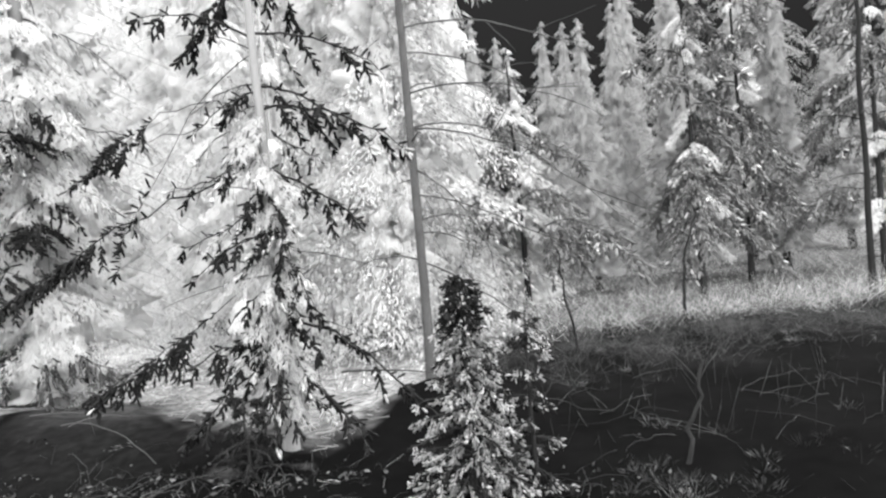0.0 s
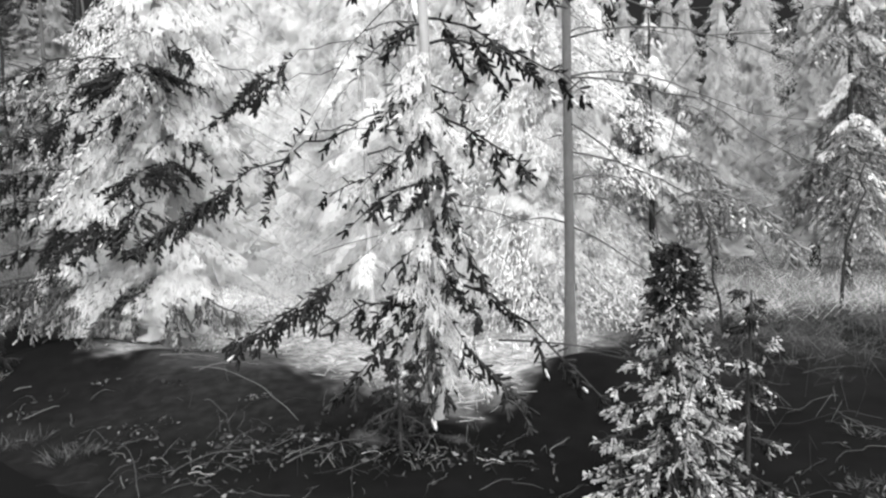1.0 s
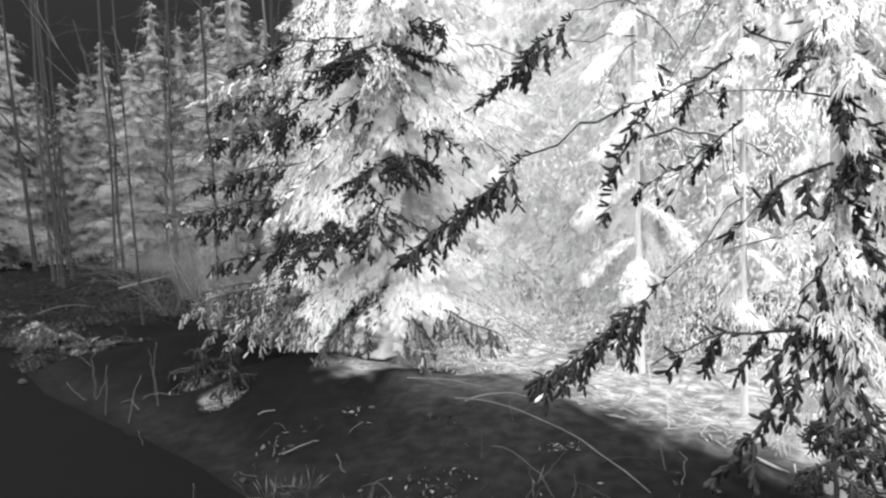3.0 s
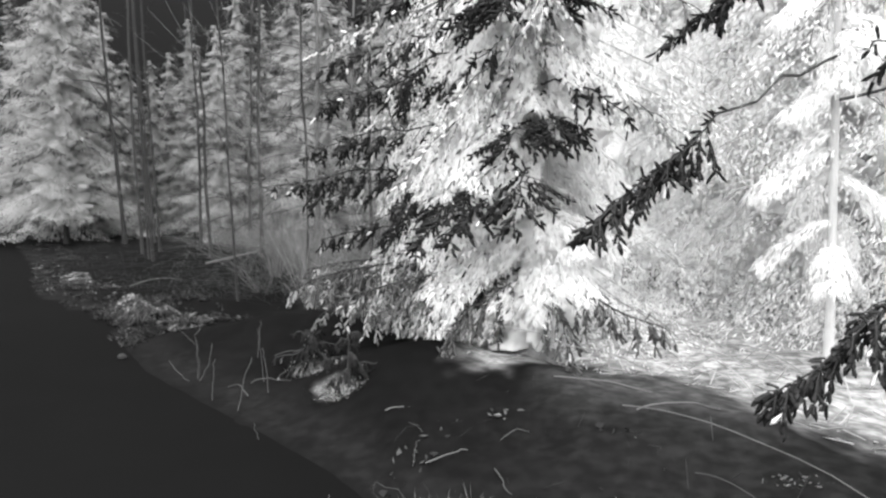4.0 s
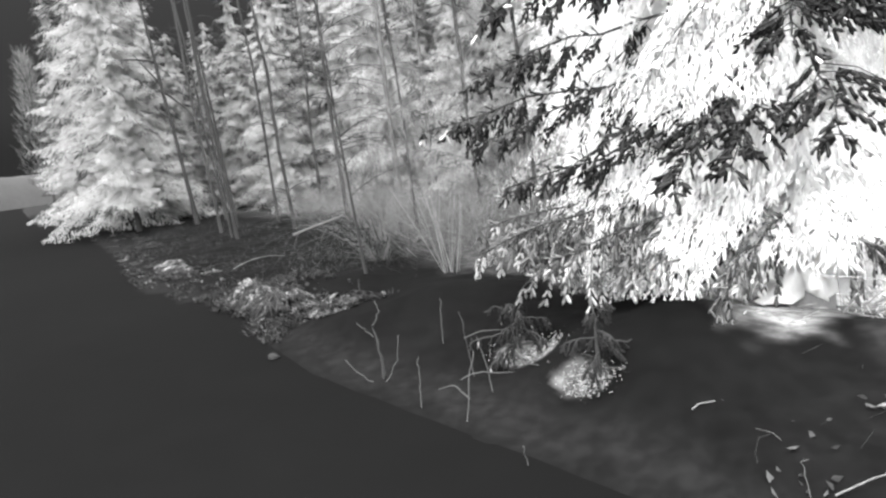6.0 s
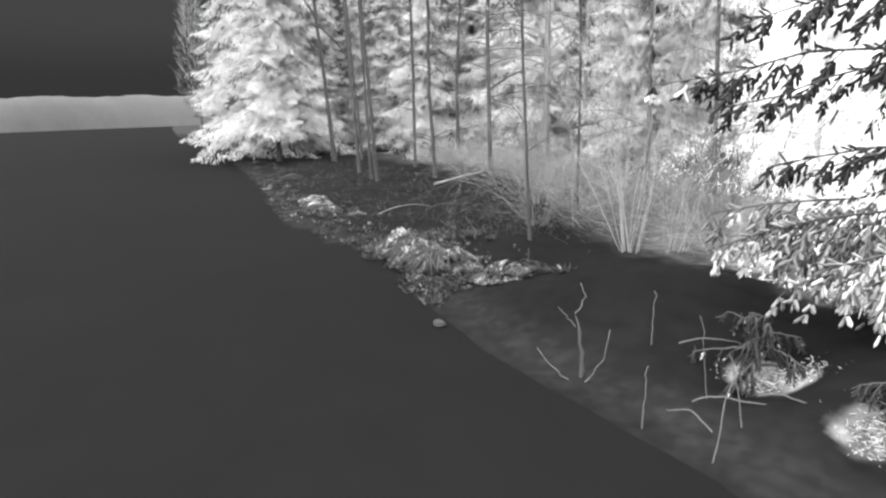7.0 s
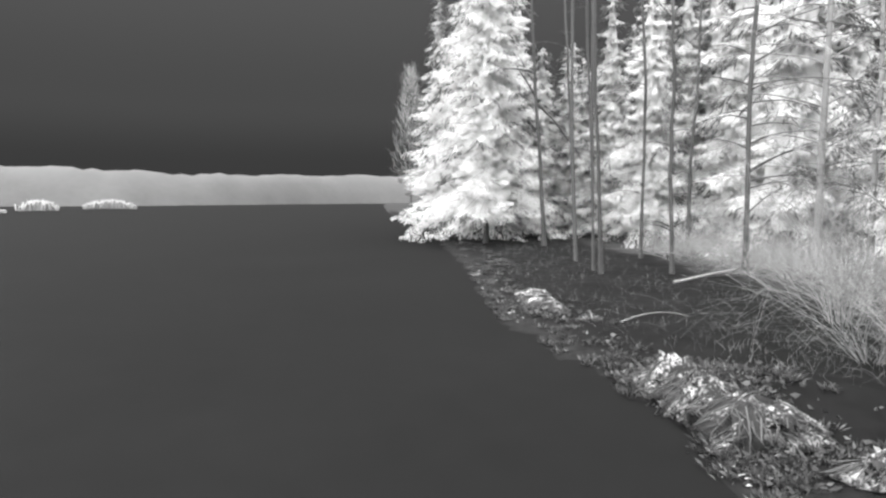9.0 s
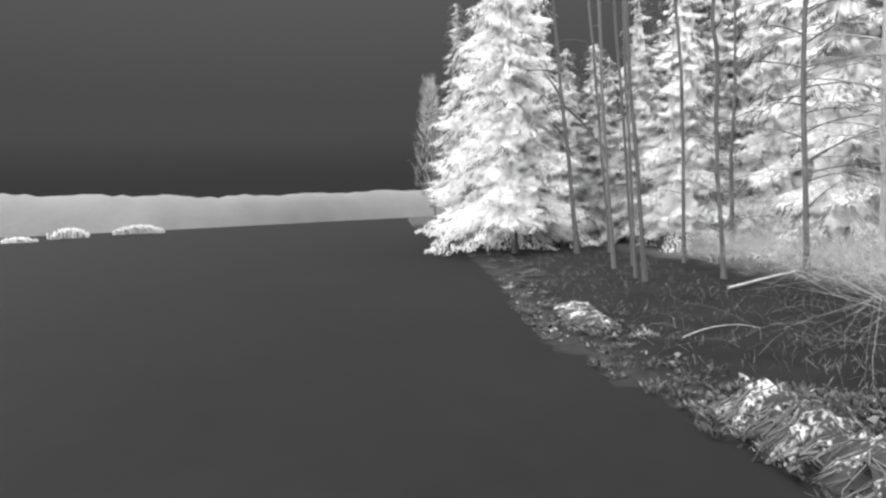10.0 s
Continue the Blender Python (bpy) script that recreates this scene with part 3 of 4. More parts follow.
fill_boughs(t, "fill", FILL, 2.2, 8.6, 16, 1.4, 0.3, dark=0.2, pale=0.4, seed_gap=0.12, size=0.85)


# slender spruce behind it with one low dark-tipped bough
t, at = spruce(-1.1, 7.1, 6.5, 0.022, BARK_WOOD, "slender pale spruce with a low dark-tipped bough", "bank spruces")
S = np.array((-1.1, 7.1, 0))
add_boughs(t, at, [(S + (0, 0, 1.8), (-2.58, 5.77, 0.69), dict(start=0.5, dark=0.95, fan=0.2, wood=0.5)), (S + (0, 0, 2.4), (-1.9, 6.4, 1.9), dict(dark=0.3)), (S + (0, 0, 3.1), (-0.6, 6.5, 2.7), dict(dark=0.3)), (S + (0, 0, 2.9), (-2.0, 6.6, 2.5), dict(dark=0.3))], MIXED, arch=-0.04, seed_gap=0.1, pale=0.4)
inner_foliage(t, 0.7, 4.0, 20, 0.3, 0.3, [TWIG_GREY, NEEDLE_FAR, NEEDLE_SOFT, NEEDLE_FAR])
fill_boughs(t, "fill", FILL, 3.2, 6.2, 10, 0.9, 0.3, dark=0.2, pale=0.4, seed_gap=0.12, size=0.85)


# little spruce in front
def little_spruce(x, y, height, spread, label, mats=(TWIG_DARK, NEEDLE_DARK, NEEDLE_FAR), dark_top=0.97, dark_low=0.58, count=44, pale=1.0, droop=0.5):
    z = float(ground_z(x, y))
    t = thing("spruce_sapling", (x, y, z), label, "sapling")
    me, _ = trunk_mesh(height * 0.96, 0.022, 0.006, TWIG_DARK, wander=0.02, sides=6)
    part("trunk", me, t)
    for i in range(count):
        f = (i + 0.3) / count
        a, reach = i * 2.4 + rng.uniform(-0.3, 0.3), (spread * (1 - f) ** 1.05 + 0.05) * rng.uniform(0.75, 1.15)
        root = np.array((0, 0, height * (0.06 + 0.92 * f)))
        tip = root + np.array((math.cos(a) * reach, math.sin(a) * reach, reach * (0.35 if f > 0.7 else -0.1)))
        me = bough_geo((0, 0, 0), tip - root, arch=0.05, size=0.44, shoots=0.034, dark=dark_top if f > 0.76 else dark_low, fan=0.4, droop=droop, seed_gap=0.06, pale=pale).mesh("bough", mats)
        part("bough", me, t, root)


little_spruce(0.46, 4.13, 1.52, 0.44, "small bushy spruce sapling with a dark tip and mottled foliage", [TWIG_DARK, NEEDLE_DARK, NEEDLE_MOTTLED], dark_low=0.3, count=84)
little_spruce(0.86, 4.14, 1.32, 0.22, "thin dark spruce sapling beside a bushier one", count=18)
# Next two are stand-ins for low boughs drooping over the pale hollows.
little_spruce(-5.55, 7.02, 0.48, 0.3, "tiny dark seedling shape standing in for a drooping bough over a pale hollow", dark_top=0.95, dark_low=0.9, count=9, pale=0.0, droop=1.2)
little_spruce(-6.25, 7.68, 0.36, 0.5, "low dark seedling shape standing in for an overhanging bough", dark_top=0.95, dark_low=0.9, count=13, pale=0.2, droop=1.5)
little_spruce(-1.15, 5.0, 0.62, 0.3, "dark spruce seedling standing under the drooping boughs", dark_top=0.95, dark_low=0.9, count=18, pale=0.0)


# ---- distant and middle spruces ----
def crown_mesh(height, reach, layers, mats, dark, size, core=0.0, close=1.0, dabs=0.0, inner=0.0):
    """A whole spruce crown of tiered, hanging boughs."""
    g = Geo()
    if core or inner:
        crown_core(g, height * 0.06, height * 0.97, reach * (core or inner), int(height * 1.3), 2)
    for i in range(layers):
        f = (i // 6 + rng.uniform(0, 0.95)) / (layers / 6)
        z, a = height * (0.07 + 0.92 * f), i * 2.4 + rng.uniform(-0.4, 0.4)
        span = (reach * max(1 - f, 0) ** 0.9 + 0.1) * rng.uniform(0.55, 1.25)
        out = np.array((math.cos(a), math.sin(a), 0))
        side = np.array((-out[1], out[0], 0))
        fall = rng.uniform(0.35, 0.8) if core else rng.uniform(0.25, 0.6)
        wide, tone, lift = span * rng.uniform(*((0.3, 0.48) if core else (0.2, 0.34))), rng.random() < dark, 0.0 if core else rng.uniform(0.08, 0.2)
        n = int((60 + 150 * span / reach) * (1.0 if f < 0.75 else 0.6) * close)
        g.spray((0, 0, z), out, span, wide, fall, np.where(rng.random(n) < (0.8 if tone else 0.1), 1, 2), n, size * 0.5, size * 0.05, lift)
        k = int(6 + 14 * span / reach)
        s = rng.uniform(0.3, 1, k)
        base = np.array((0, 0, z)) + np.outer(s * span, out) + np.outer(rng.normal(size=k) * 0.18 * span * (1.2 - s), side) + np.outer(-fall * span * s ** 1.4 + lift * span * s ** 4 + 0.01, (0, 0, 1))
        way = out * 0.5 + side * rng.normal(size=(k, 1)) * 0.5 + np.array((0, 0, -0.8)) + rng.normal(size=(k, 3)) * 0.25
        g.spindles(base, way, rng.uniform(0.5, 1.1, k) * size, rng.uniform(0.03, 0.05, k) * size, np.where(rng.random(k) < dark + 0.1, 1, 2))
        g.tube(curve_points((0, 0, z), np.array((0, 0, z)) + out * span + np.array((0, 0, (lift - fall) * span)), (0, 0, 0.03 * span), 4), (0.012, 0.009, 0.006, 0.003), 3, 0)
        # dark caps at bough tips, their shaded tone held in slot 3's colour
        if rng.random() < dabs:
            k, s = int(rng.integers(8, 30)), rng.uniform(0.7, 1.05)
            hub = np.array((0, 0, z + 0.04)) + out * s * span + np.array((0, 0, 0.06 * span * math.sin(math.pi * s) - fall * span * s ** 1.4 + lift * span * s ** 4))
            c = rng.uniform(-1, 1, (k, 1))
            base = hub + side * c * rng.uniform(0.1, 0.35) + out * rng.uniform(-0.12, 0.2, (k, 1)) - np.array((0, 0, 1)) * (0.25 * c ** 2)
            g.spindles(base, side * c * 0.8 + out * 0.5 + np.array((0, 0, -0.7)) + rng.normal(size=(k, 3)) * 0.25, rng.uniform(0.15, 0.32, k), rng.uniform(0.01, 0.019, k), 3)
    return g.mesh("crown", mats)


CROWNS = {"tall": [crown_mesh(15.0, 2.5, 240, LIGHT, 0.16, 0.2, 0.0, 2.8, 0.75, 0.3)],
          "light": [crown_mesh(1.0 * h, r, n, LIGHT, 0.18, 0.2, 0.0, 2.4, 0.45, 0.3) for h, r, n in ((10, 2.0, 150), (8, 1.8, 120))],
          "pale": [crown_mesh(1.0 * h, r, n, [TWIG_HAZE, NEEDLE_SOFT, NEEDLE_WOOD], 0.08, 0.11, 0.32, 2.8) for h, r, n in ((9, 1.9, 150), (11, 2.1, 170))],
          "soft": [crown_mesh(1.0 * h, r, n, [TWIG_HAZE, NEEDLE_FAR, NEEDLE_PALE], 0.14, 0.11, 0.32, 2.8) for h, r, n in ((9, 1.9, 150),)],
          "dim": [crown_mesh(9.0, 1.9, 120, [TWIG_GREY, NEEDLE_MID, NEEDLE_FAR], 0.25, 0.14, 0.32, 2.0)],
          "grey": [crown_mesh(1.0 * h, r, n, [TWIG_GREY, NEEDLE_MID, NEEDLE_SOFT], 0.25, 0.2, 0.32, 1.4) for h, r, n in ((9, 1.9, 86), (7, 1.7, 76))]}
TRUNK_FAR = trunk_mesh(8.5, 0.09, 0.02, BARK_GREY)[0]


def far_spruce(x, y, height, tone, label, group):
    me = CROWNS[tone][int(rng.integers(len(CROWNS[tone])))]
    t = thing("spruce_tree", (x, y, float(ground_z(x, y))), label, "tree", group)
    full = max(v.co.z for v in me.vertices)
    s = height / full
    part("trunk", TRUNK_FAR, t, m=Matrix.Diagonal((s, s, height * 0.95 / 8.5, 1)))
    part("crown", me, t, m=Matrix.Rotation(rng.uniform(0, 6.28), 4, "Z") @ Matrix.Diagonal((s, s, s, 1)))


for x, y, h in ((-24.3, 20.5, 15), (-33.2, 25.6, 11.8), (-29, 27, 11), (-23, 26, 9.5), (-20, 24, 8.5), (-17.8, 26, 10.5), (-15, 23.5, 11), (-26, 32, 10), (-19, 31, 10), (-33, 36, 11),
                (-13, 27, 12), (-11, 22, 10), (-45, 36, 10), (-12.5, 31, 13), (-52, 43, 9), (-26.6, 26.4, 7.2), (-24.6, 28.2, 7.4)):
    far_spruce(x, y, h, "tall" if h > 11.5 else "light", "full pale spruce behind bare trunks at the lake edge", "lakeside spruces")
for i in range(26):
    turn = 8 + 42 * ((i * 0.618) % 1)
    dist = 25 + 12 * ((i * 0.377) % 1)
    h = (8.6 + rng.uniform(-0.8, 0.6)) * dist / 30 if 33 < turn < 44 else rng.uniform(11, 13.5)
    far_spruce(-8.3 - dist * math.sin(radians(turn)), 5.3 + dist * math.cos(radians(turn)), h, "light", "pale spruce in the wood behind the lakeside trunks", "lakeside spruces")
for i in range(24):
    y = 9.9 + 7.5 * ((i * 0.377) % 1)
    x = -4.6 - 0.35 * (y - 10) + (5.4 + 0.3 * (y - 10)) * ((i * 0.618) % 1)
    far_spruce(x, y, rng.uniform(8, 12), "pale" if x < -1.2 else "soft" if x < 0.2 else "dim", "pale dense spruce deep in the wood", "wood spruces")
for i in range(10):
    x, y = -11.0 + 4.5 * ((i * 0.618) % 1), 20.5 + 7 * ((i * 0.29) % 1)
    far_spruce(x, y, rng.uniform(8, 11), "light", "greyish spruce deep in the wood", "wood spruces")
HANGING = [TWIG_DIM, NEEDLE_MID, NEEDLE_SOFT]
for x, y, h in ((6.15, 12.1, 8.0), (10.6, 12.8, 8.5), (8.6, 14.5, 8.5), (2.5, 11.4, 4.8)):
    t, at = spruce(x, y, h, 0.07, BARK_GREY, "grey-white spruce with arched hanging boughs behind the clearing", "clearing spruces")
    inner_foliage(t, 1.2, h * 0.9, 22, 0.8, 0.3, [TWIG_GREY, NEEDLE_FAR, NEEDLE_SOFT, NEEDLE_MOTTLED])
    fill_boughs(t, "hang", HANGING, 1.4, h * 0.95, 24, 2.3, 0.4, dark=0.8, arch=0.28, droop=1.1, fan=0.34, size=1.5, shoots=0.06, seed_gap=0.08, pale=0.4, splay=1.3)
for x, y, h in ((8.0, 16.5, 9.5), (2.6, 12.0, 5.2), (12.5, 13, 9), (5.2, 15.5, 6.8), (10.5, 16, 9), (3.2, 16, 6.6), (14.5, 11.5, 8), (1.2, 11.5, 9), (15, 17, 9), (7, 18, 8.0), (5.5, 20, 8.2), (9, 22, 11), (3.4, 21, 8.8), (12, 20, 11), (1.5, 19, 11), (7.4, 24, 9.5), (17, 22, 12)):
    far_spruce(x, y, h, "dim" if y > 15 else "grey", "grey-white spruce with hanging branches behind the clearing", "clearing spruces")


# ---- bare trunks ----
def bare_tree(x, y, height, r0, bark, label, lean=(0, 0), branches=(), twigs=0, group="lakeside trunks", wander=0.18, r1=0.03, stout=0.22):
    z = float(ground_z(x, y))
    t = thing("alder_tree", (x, y, z), label, "tree", group)
    me, axis = trunk_mesh(height, r0, r1, bark, lean, wander)
    part("trunk", me, t)
    heights = axis[:, 2]
    for hz, reach, rise, turn in branches:
        p = np.array([np.interp(hz, heights, axis[:, c]) for c in range(3)])
        q = p + np.array((math.cos(turn) * reach, math.sin(turn) * reach, rise))
        g = Geo()
        line = curve_points(p, q, (0, 0, 0.1 * reach), 9, wander=0.09 * reach)
        g.tube(line, np.linspace(min(r0 * stout, 0.1 * stout), 0.004, 9), 5, 0)
        for k in range(twigs):
            i = int(rng.integers(3, 9))
            e = line[i] + (line[8] - line[4]) * rng.uniform(0.25, 0.6) + rng.normal(size=3) * 0.12 * reach
            g.tube(curve_points(line[i], e, n=4, wander=0.03 * reach), (0.006, 0.005, 0.004, 0.002), 3, 0)
        part("branch", g.mesh("branch", [bark]), t)
    return t


def side_branches(n, z0, z1, reach, turn=None, rise=0.2):
    return [(z0 + (z1 - z0) * (i + rng.random()) / n, reach * rng.uniform(0.3, 1.15), rise * rng.uniform(-0.3, 1.2), rng.uniform(0, 6.28) if turn is None else turn + rng.uniform(-0.6, 0.6)) for i in range(n)]


bare_tree(0.40, 7.15, 8.5, 0.055, BARK_MID, "straight grey trunk with thin dead side branches", branches=side_branches(11, 1.2, 4.8, 1.7, -0.15, -0.9) + side_branches(7, 0.9, 3.6, 0.7, None, 0.1), twigs=4, group="", wander=0.05)
bare_tree(-21.7, 20.7, 12, 0.076, BARK_DARK, "dark forked alder trunk at the lake edge", lean=(-0.8, 0.1), branches=[(4.9, 0.7, 1.1, 4.03), (4.7, 1.5, -1.9, 0.88), (5.7, 1.7, -0.1, 4.03)], twigs=3, stout=0.6)
bare_tree(-21.0, 21.4, 12, 0.044, BARK_GREY, "slender grey alder trunk at the lake edge", lean=(-0.6, 0), twigs=3, branches=side_branches(6, 2, 8, 1.2))
bare_tree(-17.9, 17.6, 12, 0.042, BARK_GREY, "slender grey alder trunk at the lake edge", lean=(-0.7, 0.1), branches=side_branches(5, 3, 8, 1.2), twigs=3)
bare_tree(-17.8, 18.2, 12, 0.036, BARK_DARK, "slender dark alder trunk in a close group", lean=(-0.6, 0.1), branches=side_branches(5, 2, 8, 1.0), twigs=3)
bare_tree(-15.67, 15.65, 12, 0.042, BARK_DARK, "dark curved alder trunk in a close group", lean=(-0.55, -0.1), branches=side_branches(4, 3, 8, 1.0), twigs=3)
bare_tree(-16.1, 15.95, 12, 0.027, BARK_GREY, "grey alder trunk standing close to its neighbour", lean=(-0.5, 0), branches=side_branches(4, 1.5, 8, 0.8), twigs=3)
bare_tree(-17.0, 19.1, 12, 0.042, BARK_GREY, "straight grey alder trunk at the lake edge", lean=(-0.1, 0.1), branches=side_branches(9, 1.2, 6, 1.1), twigs=4, stout=0.3)
bare_tree(-14.6, 16.58, 5.6, 0.046, BARK_GREY, "broken-topped grey trunk at the lake edge", lean=(-0.25, 0), branches=[(0.95, 0.75, 0.2, 0.4), (0.95, 0.5, 0.1, 3.5), (2.6, 0.45, 0.1, 3.5)] + side_branches(9, 0.8, 5, 0.8), twigs=4, r1=0.034, stout=0.35)
bare_tree(-13.4, 17.2, 12, 0.05, BARK_GREY, "straight grey trunk with a log lying at its foot", lean=(-0.15, 0), branches=[(1.85, 2.4, -0.25, 0.4), (2.05, 2.3, 0.6, 0.4), (2.0, 1.5, 0.5, 0.6), (3.35, 1.4, -0.3, 0.4), (3.2, 0.8, -0.15, 3.54), (3.7, 2.8, -0.6, 0.45), (4.1, 1.9, 0.4, 0.35), (1.2, 0.6, 0.5, 0.4)]
          + side_branches(8, 1.5, 6.5, 1.6, 0.4, 0.4) + side_branches(7, 2, 6.5, 1.4, 3.4, 0.3), twigs=9, stout=0.34)
bare_tree(-12.9, 19.3, 12, 0.082, BARK_DULL, "thick pale trunk with crooked side branches", lean=(0.1, 0), branches=side_branches(16, 1.2, 6.5, 2.6, -2.6, 0.5) + side_branches(14, 1.5, 6.5, 2.4, 0.5, 0.5), twigs=9, stout=0.24)
bare_tree(-9.00, 10.20, 9, 0.017, BARK_GREY, "thin grey leaning stem rising beside the willow", lean=(-0.35, -0.1), branches=side_branches(16, 0.9, 6, 1.1, None, 0.3), twigs=7, r1=0.009, stout=0.4)
bare_tree(-26.4, 22.3, 9, 0.09, BARK_GREY, "grey trunk standing before the pale lakeside spruces", branches=side_branches(4, 1, 4, 1.2), twigs=3)
bare_tree(-38, 29.5, 7, 0.10, BARK_GREY, "thin grey trunk far along the shore", lean=(-0.6, 0))
birch = thing("birch_tree", (-56, 40.8, float(ground_z(-56, 40.8))), "sparse grey leafless birch on the far point", "tree")
part("trunk", trunk_mesh(13.5, 0.12, 0.02, BARK_GREY)[0], birch)
g, k = Geo(), 1000
zz = rng.uniform(0.15, 1, k) ** 0.8
rr = 1.9 * np.sqrt(rng.random(k)) * np.interp(zz, (0, 0.35, 1), (0.35, 1, 0.08))
aa = rng.uniform(0, 6.28, k)
g.spindles(np.stack([rr * np.cos(aa), rr * np.sin(aa), 13.5 * zz], -1), np.stack([np.cos(aa), np.sin(aa), np.full(k, 1.6)], -1) + rng.normal(size=(k, 3)) * 0.4, rng.uniform(0.4, 1.3, k), 0.011, 0)
part("crown", g.mesh("crown", [TWIG_PALE]), birch)
for x, y, h, r, bk in ((-9.6, 13.2, 8, 0.02, BARK_GREY), (-8.9, 14.6, 8, 0.035, BARK_GREY), (-17.8, 22.8, 9, 0.06, BARK_GREY), (-12.2, 20.3, 9, 0.07, BARK_DULL), (-8.0, 15.5, 9, 0.04, BARK_GREY)):
    bare_tree(x, y, h, r, bk, "thin grey alder stem among brush", branches=side_branches(12, 0.8, 6, 1.3), twigs=6, group="brush stems")
for x, y, h, r in ((-5.2, 10.4, 9, 0.08), (-1.5, 10.5, 9, 0.10), (-6.3, 11.5, 9, 0.08)):
    bare_tree(x, y, h, r, BARK_WOOD, "pale spruce stem with dead lower twigs", branches=side_branches(8, 0.6, 4, 1.1, None, -0.2), twigs=4, group="wood stems")
bare_tree(8.6, 10.7, 7, 0.06, BARK_GREY, "thin grey stem with bowed branches beyond the clearing", branches=side_branches(9, 1.5, 4.5, 1.4, None, -0.3), twigs=3, group="clearing stems")
bare_tree(4.4, 9.3, 1.9, 0.03, BARK_DARK, "thin dark sapling stem in the clearing", branches=side_branches(4, 0.5, 1.6, 0.5), twigs=2, group="clearing stems", r1=0.01)
bare_tree(2.45, 8.3, 1.6, 0.022, BARK_DARK, "thin dark sapling stem in the clearing", lean=(-0.25, 0), branches=side_branches(4, 0.5, 1.5, 0.4), twigs=2, group="clearing stems", r1=0.008)
bare_tree(2.0, 4.4, 0.75, 0.02, TWIG_DARK, "dark forked twig standing in the snow", branches=[(0.6, 0.35, 0.3, 0.4), (0.6, 0.3, 0.35, 2.6)], twigs=2, group="clearing stems", r1=0.008)


# ---- brush, logs, sticks ----
def shrub(x, y, stems, height, spread, label, mat, lean=0.0, r=0.012, crook=0.25, foot=0.2):
    z = float(ground_z(x, y))
    t = thing("willow_shrub", (x, y, z), label, "shrub", "shore shrubs")
    for i in range(stems):
        a, f = rng.uniform(0, 6.28), rng.uniform(0.1, 1.1)
        b = np.array((math.cos(a), math.sin(a), 0)) * rng.uniform(0.1, 1.0) * foot
        e = np.array((math.cos(a) * spread * 1.25 * f + lean * f, math.sin(a) * spread * f * 0.7, height * rng.uniform(0.5, 1.05) * (1 - 0.35 * f * (spread > height))))
        g = Geo()
        line = curve_points(b, e, (rng.normal() * 0.06, rng.normal() * 0.06, 0.05 * height), 8, wander=crook)
        line[0, 2] = -0.05
        g.tube(line, np.linspace(r * rng.uniform(0.7, 1.2), r * 0.5, 8), 4, 0)
        for k in range(16):
            j = int(rng.integers(2, 8))
            q = line[j] + (line[7] - line[3]) * rng.uniform(0.15, 0.45) + rng.normal(size=3) * (0.16 + 0.2 * crook)
            g.tube(curve_points(line[j], q, n=4, wander=0.06), (r * 0.6, r * 0.5, r * 0.4, r * 0.3), 3, 0)
        part("stem", g.mesh("stem", [mat]), t)


shrub(-7.93, 10.42, 20, 4.3, 0.95, "pale leafless willow shrub fanning up from the bank", WILLOW, -0.35, 0.0036, 0.75, 0.12)
shrub(-7.55, 10.6, 12, 2.6, 0.9, "thin pale willow shoots beside the larger willow", WILLOW, 0.3, 0.0026, 0.7, 0.2)
shrub(-9.56, 11.56, 26, 1.5, 1.2, "low twiggy willow shrub leaning out over the snow", TWIG_GREY, -0.6, 0.0024, 0.7, 0.1)
shrub(-9.5, 11.6, 12, 0.55, 0.9, "low leafless willow shrub spreading over the snow", TWIG_DIM, -0.4, 0.0016)
shrub(-7.0, 10.9, 40, 2.2, 1.0, "pale leafless willow shrub beside the spruce boughs", TWIG_GREY, 0.2, 0.003)
shrub(-10.4, 13.4, 30, 2.2, 0.9, "grey leafless shrub between bare trunks", TWIG_GREY, 0, 0.004)


def stick(p0, p1, r, mat, label, bow=(0, 0, 0), name="stick", category="stick", group="", wander=0.03):
    o = np.asarray(p0, float)
    g = Geo().tube(curve_points((0, 0, 0), np.asarray(p1, float) - o, bow, 12, wander=wander), np.linspace(r, r * 0.55, 12), 6, 0)
    ob = new(name, g.mesh(name, [mat]))
    ob.location = o
    return tagged(ob, label, category, group)


stick((-14.02, 15.65, 0.12), (-13.45, 17.1, 0.34), 0.03, TWIG_GREY, "pale fallen log resting against the foot of a trunk", name="fallen_log", category="log")
stick((-12.19, 11.36, 0.17), (-11.81, 12.33, 0.2), 0.006, TWIG_GREY, "thin pale branch lying bowed on the snow", (0, 0, 0.08), group="fallen branches")
stump = thing("stump", (-7.22, 7.17, 0.02), "broken pale stump with side twigs standing in the snow", "stump")
part("stem", Geo().tube(curve_points((0, 0, -0.06), (-0.05, 0.05, 0.4), (0.03, 0, 0), 9) + np.array([((i * 7 % 5) - 2, (i * 3 % 5) - 2, 0) for i in range(9)]) * 0.0035, np.array((0.019, 0.013, 0.017, 0.011, 0.014, 0.008, 0.012, 0.007, 0.003)), 8, 0).mesh("stem", [BARK_GREY]), stump)
